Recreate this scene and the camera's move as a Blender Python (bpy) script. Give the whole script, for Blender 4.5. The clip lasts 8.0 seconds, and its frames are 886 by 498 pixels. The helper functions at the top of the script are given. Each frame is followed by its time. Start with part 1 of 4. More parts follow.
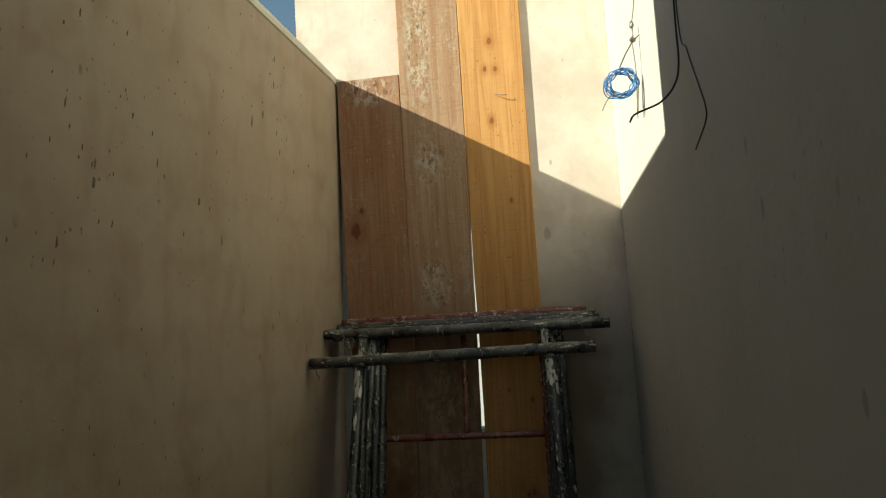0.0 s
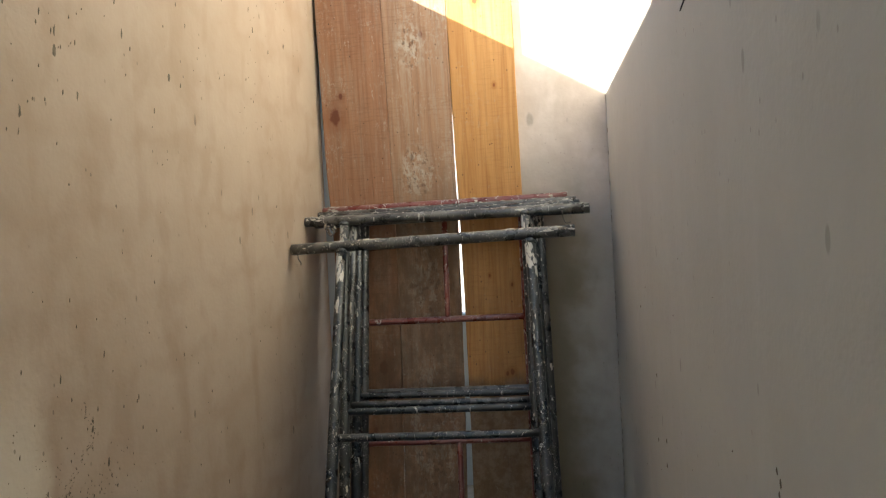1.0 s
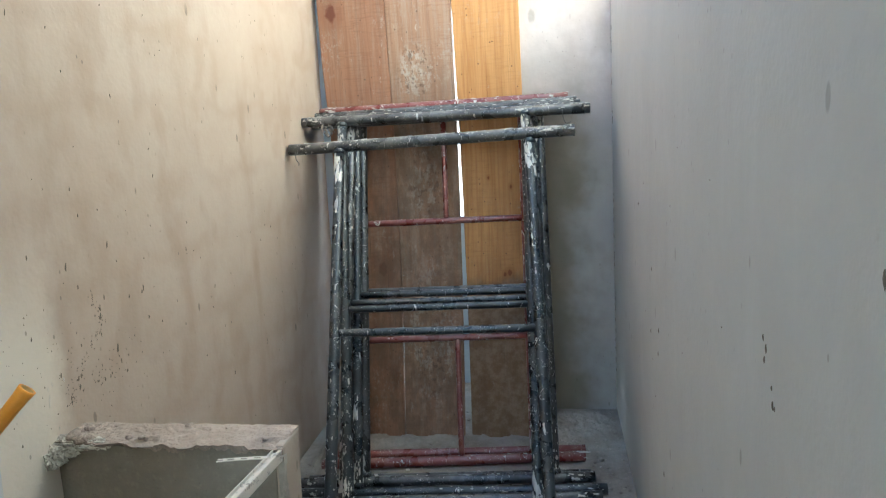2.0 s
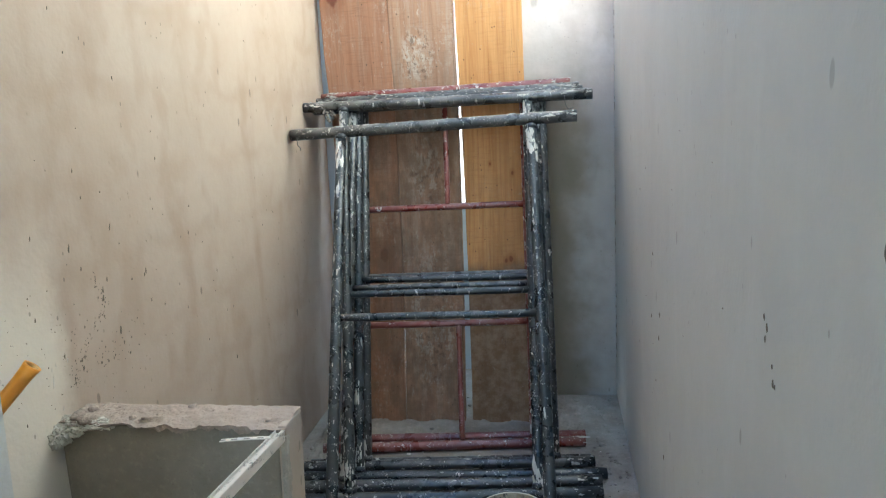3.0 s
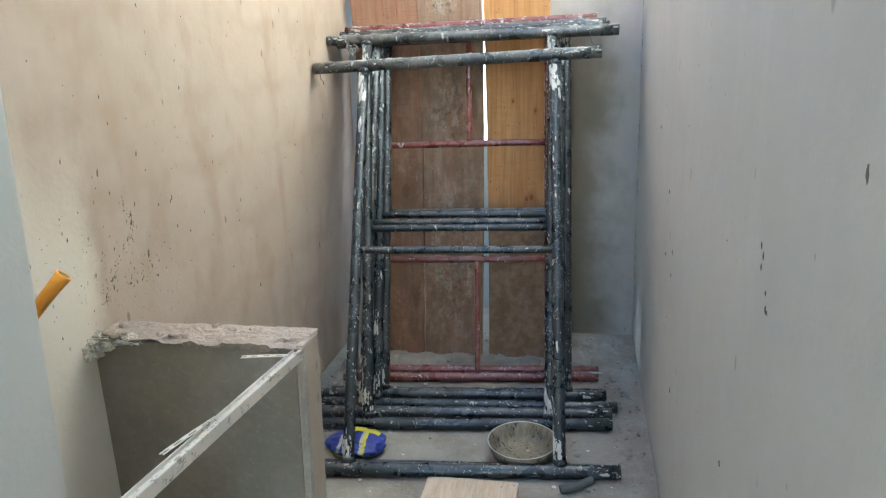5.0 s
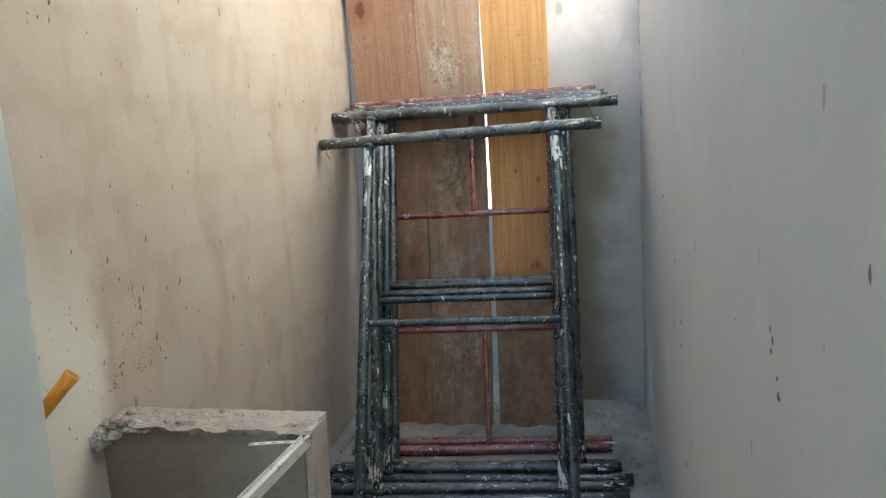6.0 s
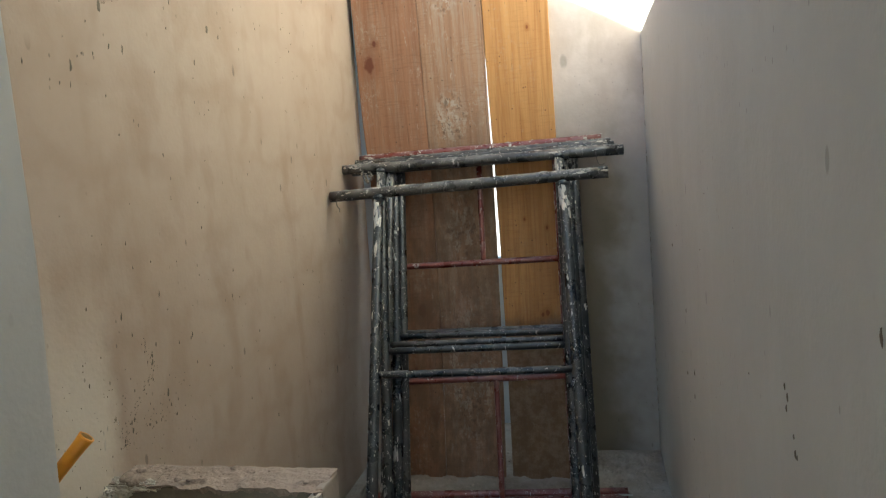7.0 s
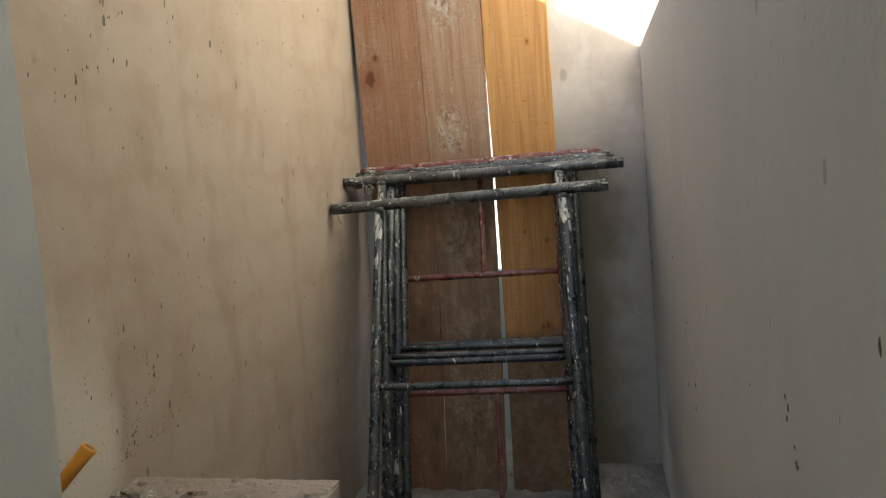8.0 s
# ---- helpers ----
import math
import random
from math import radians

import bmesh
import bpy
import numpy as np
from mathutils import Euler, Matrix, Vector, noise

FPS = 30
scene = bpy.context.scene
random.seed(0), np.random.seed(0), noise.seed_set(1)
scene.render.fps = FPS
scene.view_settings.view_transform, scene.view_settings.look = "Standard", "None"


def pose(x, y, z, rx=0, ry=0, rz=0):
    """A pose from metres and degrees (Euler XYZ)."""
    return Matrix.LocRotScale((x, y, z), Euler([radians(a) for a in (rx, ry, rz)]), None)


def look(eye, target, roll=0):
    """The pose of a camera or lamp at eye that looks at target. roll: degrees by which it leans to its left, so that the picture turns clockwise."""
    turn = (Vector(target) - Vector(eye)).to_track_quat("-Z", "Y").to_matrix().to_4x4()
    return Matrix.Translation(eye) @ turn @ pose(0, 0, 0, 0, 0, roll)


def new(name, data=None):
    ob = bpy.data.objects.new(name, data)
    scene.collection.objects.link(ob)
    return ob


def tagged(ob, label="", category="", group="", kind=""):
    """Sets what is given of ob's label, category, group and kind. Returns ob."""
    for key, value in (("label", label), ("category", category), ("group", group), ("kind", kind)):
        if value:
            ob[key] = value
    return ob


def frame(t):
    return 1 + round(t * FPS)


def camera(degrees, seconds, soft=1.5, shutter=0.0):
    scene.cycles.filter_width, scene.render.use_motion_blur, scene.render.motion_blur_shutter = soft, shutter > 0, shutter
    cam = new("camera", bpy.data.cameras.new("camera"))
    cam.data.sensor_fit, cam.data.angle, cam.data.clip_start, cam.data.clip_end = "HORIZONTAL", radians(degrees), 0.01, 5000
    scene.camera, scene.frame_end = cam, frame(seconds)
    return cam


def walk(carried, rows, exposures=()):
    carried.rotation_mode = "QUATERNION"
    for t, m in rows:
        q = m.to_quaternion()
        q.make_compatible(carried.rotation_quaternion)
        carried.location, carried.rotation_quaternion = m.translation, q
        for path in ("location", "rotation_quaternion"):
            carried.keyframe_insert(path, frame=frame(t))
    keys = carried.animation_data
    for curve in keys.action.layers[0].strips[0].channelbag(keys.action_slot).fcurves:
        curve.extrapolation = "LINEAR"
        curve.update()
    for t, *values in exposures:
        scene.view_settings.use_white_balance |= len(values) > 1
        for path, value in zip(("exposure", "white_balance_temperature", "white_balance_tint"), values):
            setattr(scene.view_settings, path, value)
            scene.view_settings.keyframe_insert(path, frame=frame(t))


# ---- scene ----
cam = camera(66.5, 8.0, soft=1.2)
PATH = [
    (0, (0.946, -2.797, 1.349), (0.603, -0.835, 1.533), -3.5),
    (0.5, (0.947, -2.794, 1.328), (0.606, -0.833, 1.522), -3.4),
    (0.6, (0.9475, -2.7936, 1.3258), (0.6079, -0.8319, 1.5016), -3.41),
    (0.7, (0.9491, -2.7922, 1.3186), (0.6143, -0.8283, 1.4336), -3.45),
    (0.8, (0.9512, -2.7903, 1.3089), (0.623, -0.8235, 1.3418), -3.51),
    (1, (0.955, -2.787, 1.292), (0.638, -0.815, 1.182), -3.6),
    (1.2, (0.9564, -2.7875, 1.277), (0.6399, -0.8272, 1.0631), -3.74),
    (1.5, (0.958, -2.788, 1.26), (0.642, -0.841, 0.929), -3.9),
    (1.7, (0.956, -2.7929, 1.2516), (0.6371, -0.8497, 0.9029), -3.75),
    (2.8, (0.9517, -2.8033, 1.2339), (0.6267, -0.868, 0.848), -3.45),
    (3, (0.951, -2.805, 1.231), (0.625, -0.871, 0.839), -3.4),
    (3.5, (0.959, -2.832, 1.197), (0.589, -0.938, 0.673), -2.5),
    (4, (0.975, -2.836, 1.2), (0.599, -0.946, 0.666), -2.5),
    (4.2, (0.975, -2.836, 1.2), (0.599, -0.946, 0.661), -2.5),
    (5.3, (0.983, -2.836, 1.215), (0.571, -0.955, 0.662), -2.8),
    (5.5, (0.983, -2.836, 1.215), (0.571, -0.955, 0.675), -2.8),
    (6, (0.984, -2.831, 1.252), (0.561, -0.913, 0.873), -4.2),
    (6.5, (0.982, -2.838, 1.267), (0.546, -0.908, 0.974), -4.7),
    (7, (0.984, -2.838, 1.272), (0.541, -0.903, 1.025), -4.9),
    (7.5, (0.983, -2.846, 1.272), (0.539, -0.909, 1.046), -4.9),
    (8, (0.983, -2.846, 1.271), (0.542, -0.906, 1.062), -4.9),
]
EXPOSURES = [
    (0.0, 0.88, 7000, -6),
    (0.5, 1.05, 7100, -6),
    (1.0, 2.80, 6550, 7),
    (1.5, 3.58, 5430, 1),
    (3.0, 3.80, 5250, 1),
    (3.5, 3.95, 5330, 1),
    (4.0, 4.02, 5330, 1),
    (5.5, 3.96, 5330, 1),
    (6.0, 3.62, 5370, 1),
    (6.5, 3.14, 5540, 2),
    (7.0, 2.88, 6050, 4),
    (7.5, 2.66, 6250, 5),
    (8.0, 2.72, 6250, 5),
]
walk(cam, [(t, look(eye, target, roll)) for t, eye, target, roll in PATH], EXPOSURES)


# ---- world, sun ----
SUN = Vector((1.0, 0.5, -0.585))
world = bpy.data.worlds.new("sky")
scene.world = world
world.use_nodes = True
wn = world.node_tree.nodes
sky = wn.new("ShaderNodeTexSky")
sky.sky_type = "NISHITA"
sky.sun_disc = False
sky.sun_elevation = radians(27.6)
sky.sun_rotation = radians(243.4)
sky.air_density, sky.dust_density = 1.0, 0.6
wn["Background"].inputs["Strength"].default_value = 0.065
world.node_tree.links.new(sky.outputs["Color"], wn["Background"].inputs["Color"])
sun_data = bpy.data.lights.new("sun", "SUN")
sun_data.energy, sun_data.angle, sun_data.color = 5.0, radians(0.5), (1.0, 0.93, 0.82)
sun_ob = new("sun", sun_data)
sun_ob.matrix_world = look((-4, -2, 6), Vector((-4, -2, 6)) + SUN)


# ---- materials ----
class Mat:
    """A node material with short calls for its nodes."""

    def __init__(self, name, rough=0.8, metal=0.0, spec=0.3):
        self.m = bpy.data.materials.new(name)
        self.m.use_nodes = True
        self.n, self.l = self.m.node_tree.nodes, self.m.node_tree.links
        self.b = self.n["Principled BSDF"]
        self.b.inputs["Roughness"].default_value = rough
        self.b.inputs["Metallic"].default_value = metal
        self.b.inputs["Specular IOR Level"].default_value = spec

    def put(self, socket, value):
        if isinstance(value, bpy.types.NodeSocket):
            self.l.new(value, socket)
        else:
            socket.default_value = value

    def coords(self, scale=(1, 1, 1), kind="Object", rot=(0, 0, 0), loc=(0, 0, 0)):
        if kind == "World":
            src = self.n.new("ShaderNodeNewGeometry").outputs["Position"]
        else:
            src = self.n.new("ShaderNodeTexCoord").outputs[kind]
        mp = self.n.new("ShaderNodeMapping")
        mp.inputs["Scale"].default_value = scale
        mp.inputs["Rotation"].default_value = rot
        mp.inputs["Location"].default_value = loc
        self.l.new(src, mp.inputs["Vector"])
        return mp.outputs["Vector"]

    def noise(self, vec, scale, detail=4.0, rough=0.55, dist=0.0):
        t = self.n.new("ShaderNodeTexNoise")
        self.l.new(vec, t.inputs["Vector"])
        t.inputs["Scale"].default_value, t.inputs["Detail"].default_value = scale, detail
        t.inputs["Roughness"].default_value, t.inputs["Distortion"].default_value = rough, dist
        return t.outputs["Fac"]

    def voro(self, vec, scale, feature="F1", rnd=1.0):
        t = self.n.new("ShaderNodeTexVoronoi")
        t.feature = feature
        self.l.new(vec, t.inputs["Vector"])
        t.inputs["Scale"].default_value, t.inputs["Randomness"].default_value = scale, rnd
        return t.outputs["Distance"]

    def ramp(self, fac, lo, hi, a=0.0, b=1.0):
        t = self.n.new("ShaderNodeMapRange")
        t.interpolation_type = "SMOOTHSTEP"
        for s, v in (("Value", fac), ("From Min", lo), ("From Max", hi), ("To Min", a), ("To Max", b)):
            self.put(t.inputs[s], v)
        return t.outputs["Result"]

    def math(self, op, a, b=0.0):
        t = self.n.new("ShaderNodeMath")
        t.operation = op
        self.put(t.inputs[0], a)
        self.put(t.inputs[1], b)
        return t.outputs[0]

    def mix(self, fac, a, b):
        t = self.n.new("ShaderNodeMix")
        t.data_type = "RGBA"
        self.put(t.inputs[0], fac)
        for s, v in ((6, a), (7, b)):
            self.put(t.inputs[s], (*v, 1) if isinstance(v, tuple) else v)
        return t.outputs[2]

    def rand(self):
        return self.n.new("ShaderNodeObjectInfo").outputs["Random"]

    def sep(self, vec):
        t = self.n.new("ShaderNodeSeparateXYZ")
        self.l.new(vec, t.inputs[0])
        return t.outputs

    def bump(self, height, strength=0.3, dist=0.01):
        t = self.n.new("ShaderNodeBump")
        t.inputs["Strength"].default_value, t.inputs["Distance"].default_value = strength, dist
        self.l.new(height, t.inputs["Height"])
        self.l.new(t.outputs["Normal"], self.b.inputs["Normal"])

    def done(self, color, rough=None):
        self.put(self.b.inputs["Base Color"], (*color, 1) if isinstance(color, tuple) else color)
        if rough is not None:
            self.put(self.b.inputs["Roughness"], rough)
        return self.m


def plaster(name, base, stain, flow, specks=0.5, speck_scale=26.0, patch=False, blotch=0.35, ghost=0.0, stain_shade=False, runs=0.38):
    """Trowelled cement plaster with stains, run-down streaks and dark splashes of mortar."""
    m = Mat(name, 0.88, spec=0.2)
    v = m.coords(kind="World")
    c = m.mix(m.ramp(m.noise(v, 2.3, 5, 0.6), 0.38, 0.66, 0.0, blotch), base, stain)
    down = m.coords((9, 9, 1.3), "World")
    c = m.mix(m.ramp(m.noise(down, 1.0, 4, 0.55), 0.54, 0.78, 0.0, runs), c, flow)
    c = m.mix(m.ramp(m.noise(v, 38, 3), 0.35, 0.75, 0.0, 0.12), c, stain)
    trowel = m.noise(m.coords((1.6, 1.6, 0.75), "World", loc=(0, 3, 1)), 5.2, 3, 0.5, 0.3)
    c = m.mix(m.ramp(trowel, 0.52, 0.68, 0.0, blotch * 0.8), c, flow)
    if ghost:
        # soft damp marks where the blockwork behind dries unevenly
        t = m.n.new("ShaderNodeTexBrick")
        sp = m.sep(v)
        cm = m.n.new("ShaderNodeCombineXYZ")
        sway = m.math("MULTIPLY", m.math("SUBTRACT", m.noise(v, 7, 5), 0.5), 0.22)
        m.put(cm.inputs[0], m.math("ADD", sp["Y"], sway))
        m.put(cm.inputs[1], m.math("ADD", sp["Z"], m.math("MULTIPLY", sway, 0.8)))
        m.put(t.inputs["Vector"], cm.outputs[0])
        for k, val in (("Scale", 1.0), ("Mortar Size", 0.05), ("Mortar Smooth", 1.0), ("Brick Width", 0.30), ("Row Height", 0.19)):
            t.inputs[k].default_value = val
        g = m.math("MULTIPLY", t.outputs["Fac"], m.ramp(m.noise(v, 3.4, 3), 0.34, 0.62, 0.0, ghost))
        c = m.mix(g, c, flow)
    if stain_shade:
        s = m.sep(v)
        wob = m.math("MULTIPLY", m.math("SUBTRACT", m.noise(v, 4.5, 4, 0.5), 0.5), 0.42)
        d1 = m.ramp(m.math("ADD", s["X"], wob), 0.98, 1.17, 1.0, 0.0)
        d2 = m.ramp(m.math("ADD", s["Z"], wob), 0.9, 1.6, 1.0, 0.0)
        # Shade of the lower wall is painted in, with a brown stain by the planks.
        c = m.mix(m.ramp(m.math("ADD", s["Z"], wob), 0.95, 1.65, 0.6, 0.0), c, (0.255, 0.262, 0.232))
        c = m.mix(m.math("MULTIPLY", m.math("MULTIPLY", d1, d2), 0.85), c, (0.185, 0.160, 0.105))
        sx = m.math("MULTIPLY", m.math("SUBTRACT", s["X"], 0.895), 55.0)
        sz = m.math("MULTIPLY", m.math("SUBTRACT", s["Z"], 1.642), 32.0)
        sm = m.math("ADD", m.math("ADD", m.math("MULTIPLY", sx, sx), m.math("MULTIPLY", sz, sz)), m.math("MULTIPLY", m.noise(v, 45, 4), 1.2))
        c = m.mix(m.ramp(sm, 0.8, 1.7, 0.55, 0.0), c, (0.27, 0.23, 0.19))
    if patch:
        # a paler skim coat round the conduit with a soft glow of light painted in
        s = m.sep(v)
        wob = m.math("MULTIPLY", m.math("SUBTRACT", m.noise(v, 9, 4), 0.5), 0.16)
        e1 = m.ramp(m.math("ADD", s["Y"], m.math("MULTIPLY", wob, 0.6)), -1.70, -1.63, 1.0, 0.0)
        e2 = m.ramp(m.math("ADD", m.math("ADD", s["Z"], m.math("MULTIPLY", s["Y"], 0.55)), wob), -0.16, 0.22, 1.0, 0.0)
        c = m.mix(m.math("MULTIPLY", m.math("MULTIPLY", e1, e2), 0.85), c, (0.67, 0.60, 0.485))
    sv = m.coords((1, 1, 0.42), "World")
    few = m.ramp(m.noise(v, 3.1, 2), 0.46, 0.58)
    dots = m.ramp(m.math("ADD", m.voro(sv, speck_scale), m.math("MULTIPLY", m.math("SUBTRACT", m.noise(v, 9, 2), 0.5), 0.25)), 0.06, 0.10, 1.0, 0.0)
    fine = m.ramp(m.voro(m.coords((1, 1, 0.55), "World", loc=(3.1, 1.7, 0.4)), speck_scale * 2.6), 0.07, 0.12, 1.0, 0.0)
    mask = m.math("MULTIPLY", m.math("MAXIMUM", m.math("MULTIPLY", dots, few), m.math("MULTIPLY", fine, m.ramp(m.noise(v, 5.5, 2), 0.47, 0.6))), specks)
    c = m.mix(mask, c, (0.13, 0.11, 0.085))
    h = m.math("ADD", m.math("MULTIPLY", m.noise(v, 5, 5), 1.2), m.math("MULTIPLY", m.noise(v, 90, 3), 0.22))
    m.bump(h, 0.28, 0.012)
    return m.done(c)


M_LEFT = plaster("left_wall_plaster", (0.448, 0.363, 0.286), (0.372, 0.280, 0.202), (0.325, 0.230, 0.158), 0.6, 15.0, patch=True, blotch=0.38, ghost=0.30, runs=0.34)
M_END = plaster("wall_end_plaster", (0.44, 0.37, 0.30), (0.36, 0.29, 0.22), (0.31, 0.25, 0.18), 0.4, 22.0)
M_RIGHT = plaster("right_wall_plaster", (0.502, 0.50, 0.458), (0.417, 0.414, 0.372), (0.547, 0.546, 0.503), 0.35, 16.0, blotch=0.3)
M_BACK = plaster("back_wall_plaster", (0.68, 0.60, 0.545), (0.44, 0.355, 0.30), (0.48, 0.40, 0.335), 0.4, 24.0, blotch=0.62, stain_shade=True)
M_JAMB = plaster("jamb_plaster", (0.56, 0.545, 0.505), (0.48, 0.465, 0.43), (0.52, 0.505, 0.465), 0.1, 18.0, blotch=0.2)
# Plaster with the blue of the skylight put into its colour.
M_SKYLIT = plaster("skylit_blue", (0.42, 0.50, 0.57), (0.34, 0.41, 0.47), (0.36, 0.43, 0.49), 0.2, 18.0)
M_OUT = plaster("neighbour_plaster", (0.50, 0.51, 0.52), (0.42, 0.43, 0.44), (0.40, 0.41, 0.42), 0.1, 18.0)


def cement(name, base, dark, lump=0.5):
    m = Mat(name, 0.92, spec=0.15)
    v = m.coords(kind="World")
    c = m.mix(m.ramp(m.noise(v, 4.5, 6, 0.65), 0.36, 0.68, 0.0, 0.75), base, dark)
    c = m.mix(m.ramp(m.noise(v, 60, 4, 0.7), 0.5, 0.72, 0.0, 0.35), c, (base[0] * 1.35, base[1] * 1.35, base[2] * 1.3))
    c = m.mix(m.ramp(m.voro(v, 70), 0.08, 0.15, 0.55, 0.0), c, dark)
    m.bump(m.math("ADD", m.noise(v, 14, 6, 0.7), m.math("MULTIPLY", m.noise(v, 110, 4), 0.35)), lump, 0.012)
    return m.done(c)


M_FLOOR = cement("dusty_cement_floor", (0.37, 0.335, 0.28), (0.21, 0.18, 0.138), 0.7)
M_LOW = cement("grey_cement_render", (0.262, 0.236, 0.185), (0.18, 0.158, 0.12), 0.18)
M_EDGE = cement("pale_cement_edge", (0.43, 0.395, 0.335), (0.24, 0.215, 0.175), 0.9)
M_SPLASH = cement("dried_whitewash", (0.58, 0.555, 0.50), (0.42, 0.395, 0.35), 0.3)
M_CRUST = cement("rough_mortar", (0.40, 0.325, 0.262), (0.25, 0.20, 0.155), 0.9)
M_FILLET = cement("pale_fresh_mortar", (0.62, 0.58, 0.49), (0.44, 0.40, 0.32), 0.9)
M_RIM = cement("pale_wall_rim", (0.74, 0.70, 0.63), (0.6, 0.56, 0.5), 0.2)
M_CHIP = cement("mortar_crumbs", (0.42, 0.38, 0.32), (0.16, 0.13, 0.10), 0.6)


def wood(name, base, dark, grain, seed=0.0, weather=0.0, grey=(0.46, 0.40, 0.33), shade_z=0.5, knots=(), flakes=(), sawn=0.22, low_shade=0.5, foot=0.0):
    """Sawn plank: long grain, knots, weathered grey fibres and dried splashes."""
    m = Mat(name, 0.72, spec=0.25)
    v = m.coords((1, 1, 1), loc=(seed, seed * 0.7, seed * 0.3))
    warp = m.coords((26, 4, 1.1), loc=(seed, 0, seed))
    g1 = m.noise(warp, 1.3, 6, 0.55, 0.9)
    g2 = m.noise(m.coords((150, 20, 3.0), loc=(seed, 0, seed)), 1.0, 4, 0.6)
    c = m.mix(m.ramp(g1, 0.34, 0.70), base, dark)
    c = m.mix(m.ramp(g2, 0.45, 0.75, 0.0, grain), c, (dark[0] * 0.5, dark[1] * 0.45, dark[2] * 0.42))
    if weather:
        w = m.ramp(m.noise(m.coords((18, 4, 1.2), loc=(seed + 2, 0, 1)), 1.7, 6, 0.75), 0.46, 0.64, 0.0, weather)
        c = m.mix(w, c, grey)
        sc = m.math("MULTIPLY", m.ramp(m.noise(m.coords((34, 5, 9), loc=(seed, 0, 3)), 1.5, 7, 0.8), 0.60, 0.66), weather)
        c = m.mix(sc, c, (0.62, 0.57, 0.48))
    mott = m.math("MULTIPLY", m.ramp(m.noise(m.coords((1, 1, 0.6), loc=(seed, 3, 0)), 75, 5, 0.8), 0.50, 0.66), m.ramp(m.noise(v, 5, 3), 0.42, 0.62, 0.0, 0.2 + weather * 0.7))
    c = m.mix(mott, c, (0.47, 0.42, 0.34))
    k = m.voro(m.coords((1, 0.3, 0.42), loc=(seed * 1.3, 0, seed * 0.9)), 3.4)
    kn = m.ramp(m.math("ADD", k, m.math("MULTIPLY", m.math("SUBTRACT", g1, 0.5), 0.1)), 0.05, 0.115, 0.75, 0.0)
    c = m.mix(kn, c, (dark[0] * 0.42, dark[1] * 0.32, dark[2] * 0.28))
    c = m.mix(m.ramp(m.voro(m.coords((1, 1, 0.8), loc=(seed, 0, 5)), 30), 0.06, 0.09, 0.8, 0.0), c, (0.07, 0.05, 0.035))
    wv = m.coords(kind="World")
    s3 = m.sep(wv)
    for kx, kz, kr in knots:  # single knots with darker rings
        dx = m.math("MULTIPLY", m.math("SUBTRACT", s3["X"], kx), 1.0 / kr)
        dz = m.math("MULTIPLY", m.math("SUBTRACT", s3["Z"], kz), 0.62 / kr)
        dd = m.math("SQRT", m.math("ADD", m.math("MULTIPLY", dx, dx), m.math("MULTIPLY", dz, dz)))
        dd = m.math("ADD", dd, m.math("MULTIPLY", m.math("SUBTRACT", m.noise(wv, 60, 4), 0.5), 0.7))
        c = m.mix(m.ramp(dd, 1.0, 2.6, 0.45, 0.0), c, (dark[0] * 0.75, dark[1] * 0.6, dark[2] * 0.5))
        c = m.mix(m.ramp(dd, 0.55, 1.0, 0.85, 0.0), c, (dark[0] * 0.5, dark[1] * 0.3, dark[2] * 0.3))
    for fx, fz, fw, fh in flakes:  # loose bark and peeling fibres
        dx = m.math("MULTIPLY", m.math("SUBTRACT", s3["X"], fx), 1.0 / fw)
        dz = m.math("MULTIPLY", m.math("SUBTRACT", s3["Z"], fz), 1.0 / fh)
        dd = m.math("ADD", m.math("MULTIPLY", dx, dx), m.math("MULTIPLY", dz, dz))
        fl = m.math("MULTIPLY", m.ramp(dd, 0.2, 1.0, 1.0, 0.0), m.ramp(m.noise(m.coords((1, 1, 0.6), "World"), 42, 6, 0.75), 0.50, 0.56))
        c = m.mix(m.math("MULTIPLY", fl, 0.75), c, (0.50, 0.44, 0.36))
        fd = m.math("MULTIPLY", m.ramp(dd, 0.2, 1.0, 1.0, 0.0), m.ramp(m.noise(m.coords((1, 1, 0.6), "World", loc=(3, 1, 4)), 48, 6, 0.75), 0.54, 0.60))
        c = m.mix(m.math("MULTIPLY", fd, 0.7), c, (0.10, 0.06, 0.04))
    saw = m.noise(m.coords((14, 3, 130), "World", rot=(0, 0.03 * (seed - 4), 0)), 1.0, 4, 0.65, 0.4)
    saw = m.math("MULTIPLY", m.ramp(saw, 0.46, 0.70), m.ramp(m.noise(v, 6.5, 3), 0.36, 0.60))
    c = m.mix(m.math("MULTIPLY", saw, sawn), c, (dark[0] * 0.6, dark[1] * 0.55, dark[2] * 0.5))
    crack = m.ramp(m.noise(m.coords((210, 30, 2.2), loc=(seed, 2, 0)), 1.0, 3, 0.6), 0.66, 0.72, 0.0, 0.6)
    c = m.mix(crack, c, (0.06, 0.04, 0.028))
    height = m.math("ADD", m.sep(wv)["Z"], m.math("MULTIPLY", m.math("SUBTRACT", m.noise(m.coords((6, 6, 2), "World", loc=(seed, 0, 0)), 1.0, 5, 0.65), 0.5), 0.5))
    # Mottled darkening downward: the shade behind the frames is put into the colour.
    c = m.mix(m.math("MULTIPLY", m.ramp(height, shade_z - 0.20, shade_z + 0.12, low_shade, 0.0), m.ramp(m.noise(m.coords((1, 1, 0.5), "World"), 16, 7, 0.75), 0.38, 0.60, 0.55, 1.15)), c, (0.128, 0.086, 0.053))
